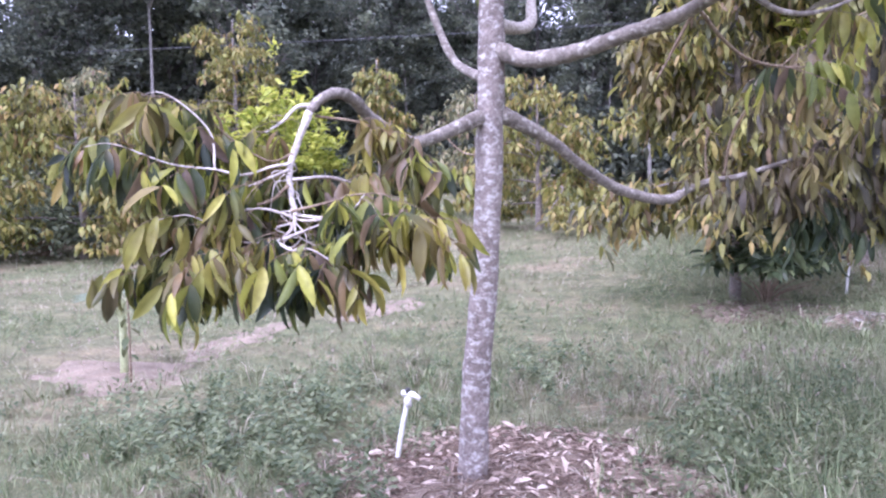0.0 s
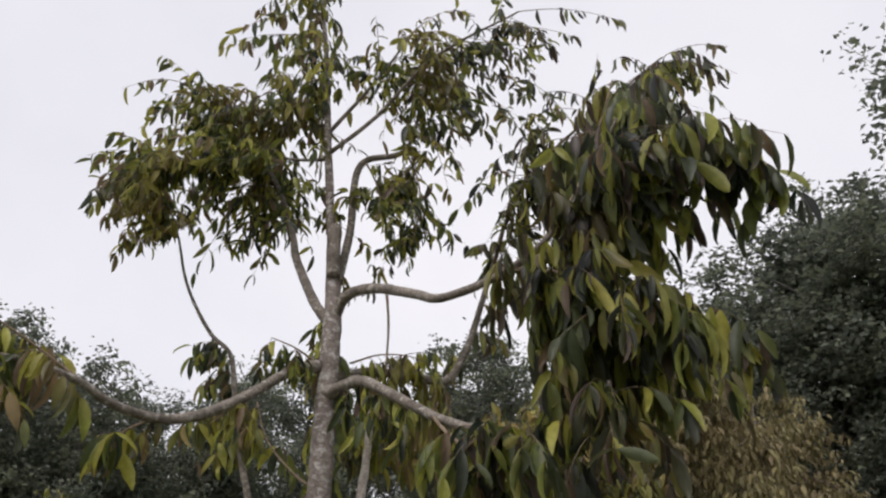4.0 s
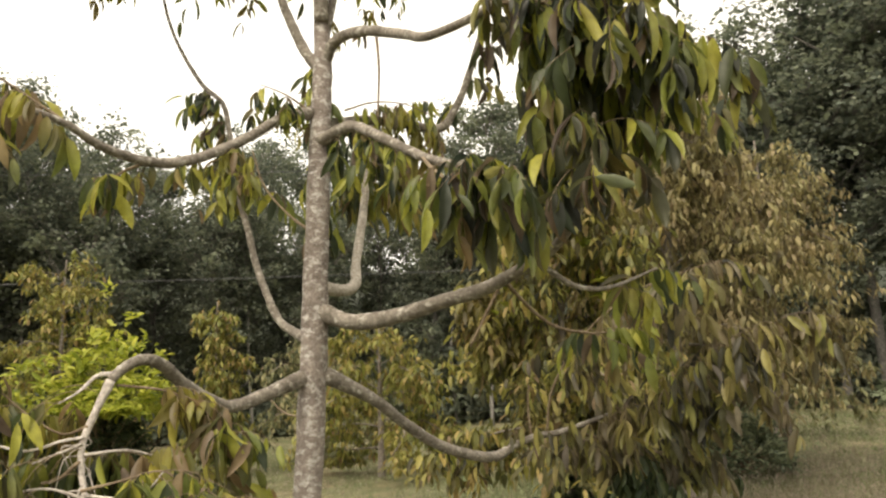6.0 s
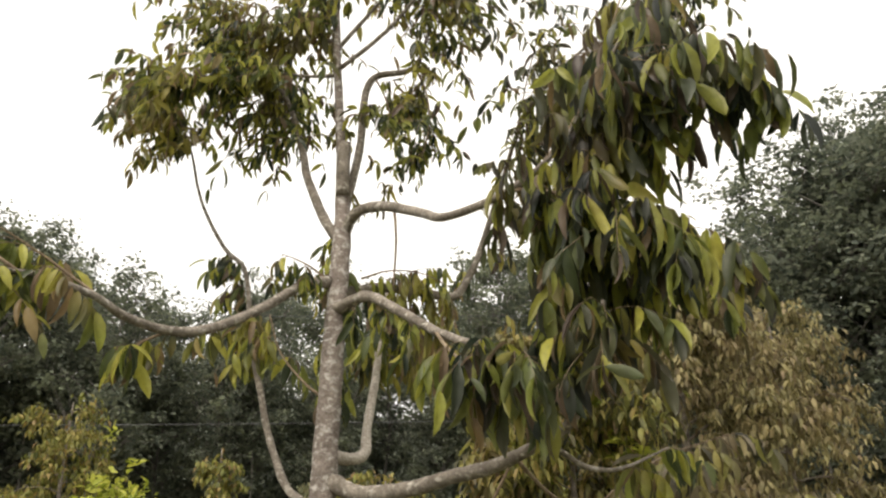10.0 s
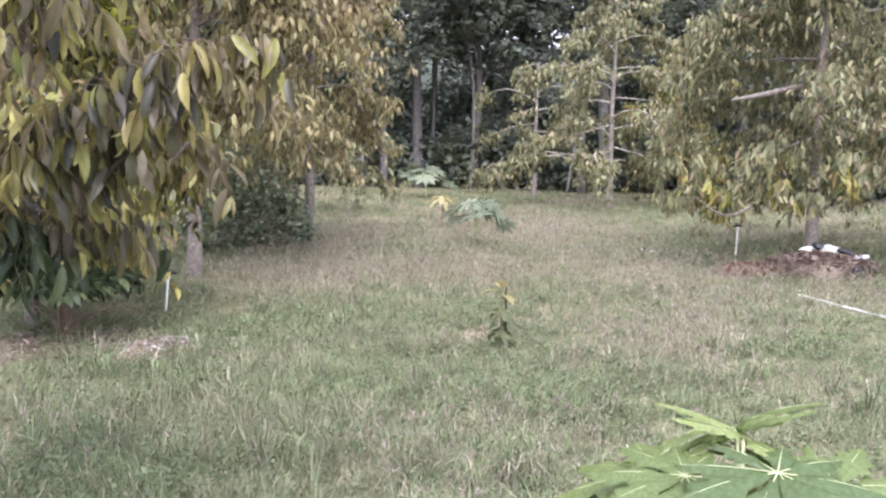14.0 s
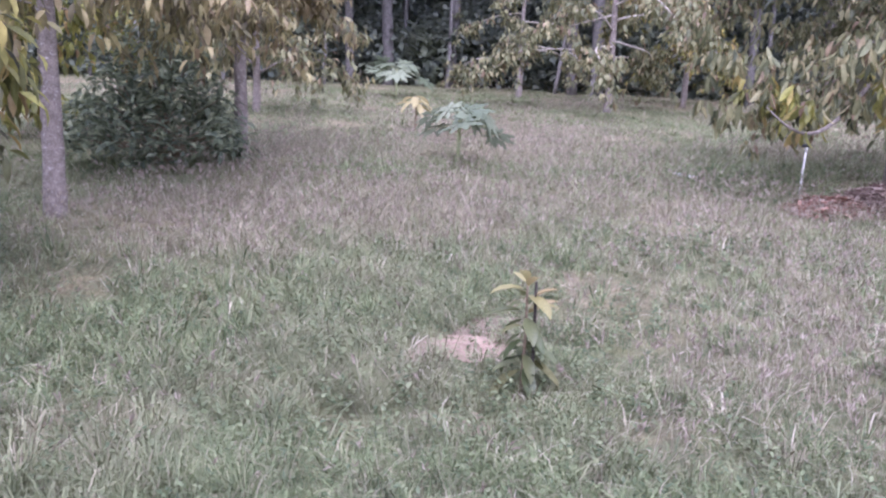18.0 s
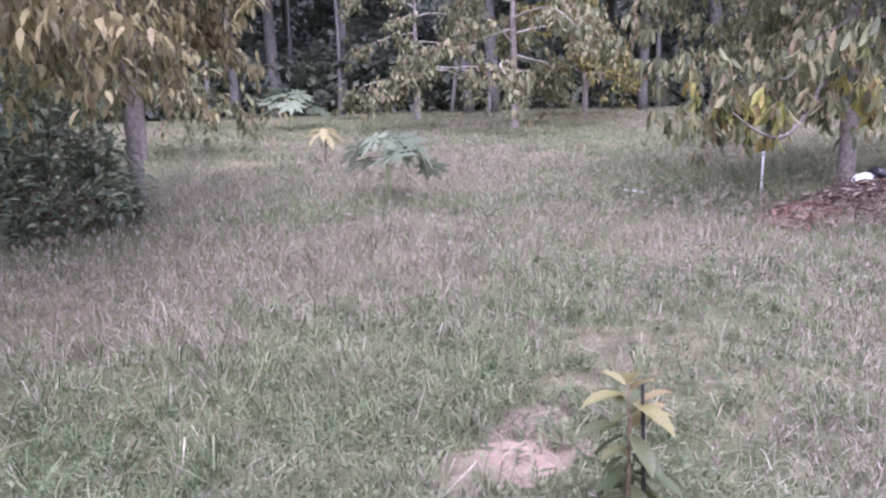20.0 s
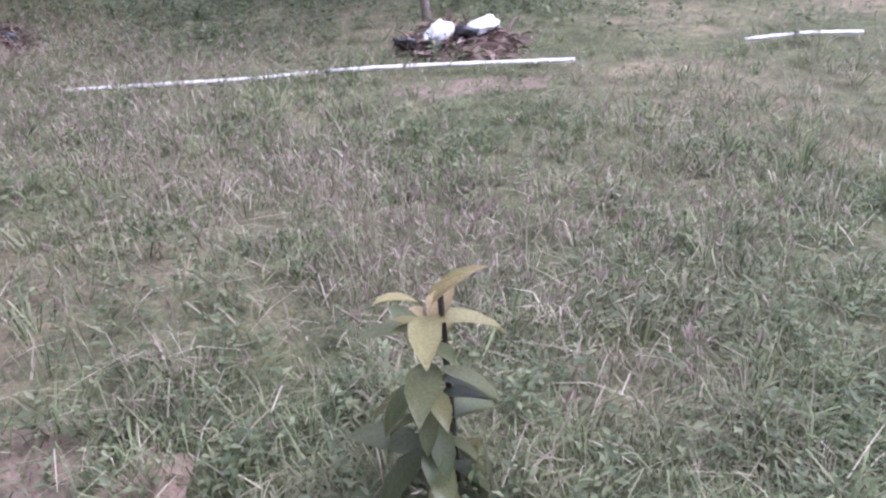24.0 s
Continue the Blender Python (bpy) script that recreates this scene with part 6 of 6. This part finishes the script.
def tussocks():
    """Grass in clumps: each throws its blades outwards from one crown."""
    rng = np.random.default_rng(92)
    x, y, dist = scatter(rng, 40000, 0.75, 27, 1.4)
    keep = rng.random(len(x)) > np.clip(0.05 + 0.9 * worn(x, y), 0.0, 0.93)
    x, y, dist = x[keep], y[keep], dist[keep]
    n = len(x)
    wet, tall = wetness(x, y), np.clip(hills(x, y, TALL) + 0.35 * swell(x, y, 0.9, 6), 0, 1)
    top = 0.075 + 0.15 * rng.random(n) ** 2.2 + 0.17 * tall * rng.uniform(0.4, 1.1, n)
    top = top * (1 - hills(x, y, SHORT))
    broad = np.where((rng.random(n) < 0.2) & (wet > 0), rng.uniform(1.3, 2.1, n), rng.uniform(0.7, 1.3, n))
    crown = rng.uniform(0.015, 0.055, n)
    dry = rng.random(n) < np.clip(0.36 - 0.65 * wet, 0.06, 0.9)
    flat = rng.uniform(0, 0.45, n)
    wind = rng.random(n) * 6.283
    many = (np.interp(dist, [1, 5, 12, 27], [26, 17, 11, 8]) * rng.uniform(0.4, 1.6, n)).astype(int) + 2
    i = np.repeat(np.arange(n), many)
    m = len(i)
    az = rng.random(m) * 6.283
    r = crown[i] * np.sqrt(rng.random(m))
    bx, by = x[i] + r * np.cos(az), y[i] + r * np.sin(az)
    h = top[i] * rng.uniform(0.4, 1.15, m)
    w = broad[i] * (0.0006 + 0.0003 * dist[i]) * rng.uniform(0.7, 1.3, m)
    way = np.where(rng.random(m) < 0.3, wind[i] + rng.normal(0, 0.5, m), az)
    lean, curl = rng.uniform(0.05, 0.9, m) + 1.6 * flat[i] * rng.random(m), rng.random(m) * 1.1
    hay = dry[i] ^ (rng.random(m) < 0.13)
    blades("grass", bx, by, h, w, way, lean, curl, dist[i] > 6, ~hay, MAT_GRASS, "tall uneven tussocks of green meadow grass")
    blades("dry_grass", bx, by, h, w, way, lean, curl, dist[i] > 6, hay, MAT_HAY, "dry straw-coloured tussocks among the green")


def straw():
    """Dead stems fallen flat or propped across the grass."""
    rng = np.random.default_rng(94)
    x, y, dist = scatter(rng, 40000, 0.75, 14, 1.3)
    keep = rng.random(len(x)) < np.clip(0.75 - 0.5 * wetness(x, y), 0.12, 1)
    x, y, dist = x[keep], y[keep], dist[keep]
    n = len(x)
    az, ln = rng.random(n) * 6.283, rng.uniform(0.05, 0.22, n)
    z, rise, bow = gz(x, y) + rng.uniform(0.01, 0.08, n), rng.normal(0, 0.14, n) * ln, rng.uniform(0, 0.12, n) * ln
    w = 0.0005 + 0.00022 * dist
    v = np.empty((n, 6, 3), np.float32)
    for k, (u, q) in enumerate(((0, -1), (0, 1), (0.5, -1), (0.5, 1), (1, -0.5), (1, 0.5))):
        v[:, k, 0] = x + np.cos(az) * ln * u - np.sin(az) * w * q
        v[:, k, 1] = y + np.sin(az) * ln * u + np.cos(az) * w * q
        v[:, k, 2] = z + rise * u + bow * (u == 0.5)
    f = (np.array([(0, 1, 3), (0, 3, 2), (2, 3, 5), (2, 5, 4)])[None] + (np.arange(n) * 6)[:, None, None]).reshape(-1, 3)
    ob = put("fallen_straw", mesh_of("fallen_straw", v.reshape(-1, 3), f), MAT_HAY)
    tagged(ob, "dead straw lying flat across the grass", "straw", kind="stuff")


def stalks():
    """Thin seed stalks with feathery heads, over the dry stretches."""
    rng = np.random.default_rng(95)
    x, y, dist = scatter(rng, 46000, 1.3, 26, 1.1)
    keep = rng.random(len(x)) < np.clip(0.35 - 0.8 * wetness(x, y) + 0.35 * hills(x, y, TALL), 0.03, 1)
    x, y, dist = x[keep], y[keep], dist[keep]
    n = len(x)
    h = rng.uniform(0.1, 0.26, n) * (1 + 0.55 * np.clip(hills(x, y, TALL), 0, 1))
    az, lean = rng.random(n) * 6.283, rng.uniform(0.05, 0.6, n)
    none = np.ones(n, bool)
    blades("dry_stalks", x, y, h, 0.0005 + 0.00022 * dist, az, lean, rng.uniform(0, 0.3, n), dist > 5, none, MAT_HAY, "thin dry seed stalks above the grass")
    tip = np.stack([x + np.cos(az) * lean * h * 0.8, y + np.sin(az) * lean * h * 0.8, gz(x, y) + h * 0.84], -1)
    i = np.repeat(np.arange(n), 4)
    d = np.stack([np.cos(az[i]) * lean[i], np.sin(az[i]) * lean[i], np.full(4 * n, 0.9)], -1) + rng.normal(0, 0.35, (4 * n, 3))
    ln = rng.uniform(0.02, 0.055, 4 * n)
    ob = put("seed_heads", leaves_mesh("seed_heads", tip[i] + rng.normal(0, 0.006, (4 * n, 3)), d, rng.normal(0, 1, (4 * n, 3)), ln, 0.0016 + 0.0005 * dist[i], "clump"), MAT_FLUFF)
    tagged(ob, "feathery pinkish-tan seed heads of the dry grass", "grass", kind="stuff")


turf()
tussocks()
straw()
stalks()


def weeds():
    """Small broad-leaved herbs: leaves in pairs up a short stem."""
    rng = np.random.default_rng(91)
    x, y, dist = scatter(rng, 15000, 0.9, 17, 1.15)
    green = rng.random(len(x)) < np.clip(0.28 + 0.55 * wetness(x, y) - 0.3 * worn(x, y), 0.03, 0.8)
    x, y = x[green], y[green]
    # lush growth round the mulch bed of the first tree, under the far trees and behind the sacks
    lush = len(x)
    for cx, cy, r, k in ((0.1, 2.9, 0.6, 110), (-0.4, 3.2, 0.5, 60), (0.1, 3.7, 0.4, 40), (0.8, 2.3, 0.25, 24), (2.6, 3.2, 0.5, 80), (1.5, 4.4, 0.6, 50), (3.0, 4.0, 0.5, 40), (11.0, 9.6, 0.9, 110), (12.4, 3.7, 1.0, 120), (14.5, 2.6, 3.2, 1300), (13.2, 6.2, 1.5, 260), (8.6, 7.4, 0.7, 40)):
        x, y = np.r_[x, rng.normal(cx, r * 0.6, k)], np.r_[y, rng.normal(cy, r * 0.6, k)]
    bits = []
    for i, (px, py) in enumerate(zip(x, y)):
        m, big = (10, 1.0) if i < lush else (14, 1.6)
        h = rng.uniform(0.05, 0.17) * (1.0 if i < lush else 1.5)
        u = np.linspace(0.25, 1, m)
        az = rng.random() * 6.283 + np.arange(m) * 1.9 + rng.normal(0, 0.3, m)
        tip = rng.normal(0, 0.35, 2) * h
        p = np.stack([px + tip[0] * u, py + tip[1] * u, gz(px, py) + h * u], -1)
        d = np.stack([np.cos(az), np.sin(az), rng.normal(0.1, 0.35, m) + 0.7 * u ** 3], -1)
        bits.append((p, d, np.array([0, 0, 1.0]) + rng.normal(0, 0.3, (m, 3)), big * rng.uniform(0.6, 1.2, m) * (1.15 - 0.5 * u) * 0.042))
    pos, d, nrm, ln = gather(bits)
    ob = put("weeds", leaves_mesh("weeds", pos, d, nrm, ln, ln * 0.5, True), MAT_WEED)
    tagged(ob, "small broad-leaved weeds scattered through the grass", "weeds", kind="stuff")


weeds()
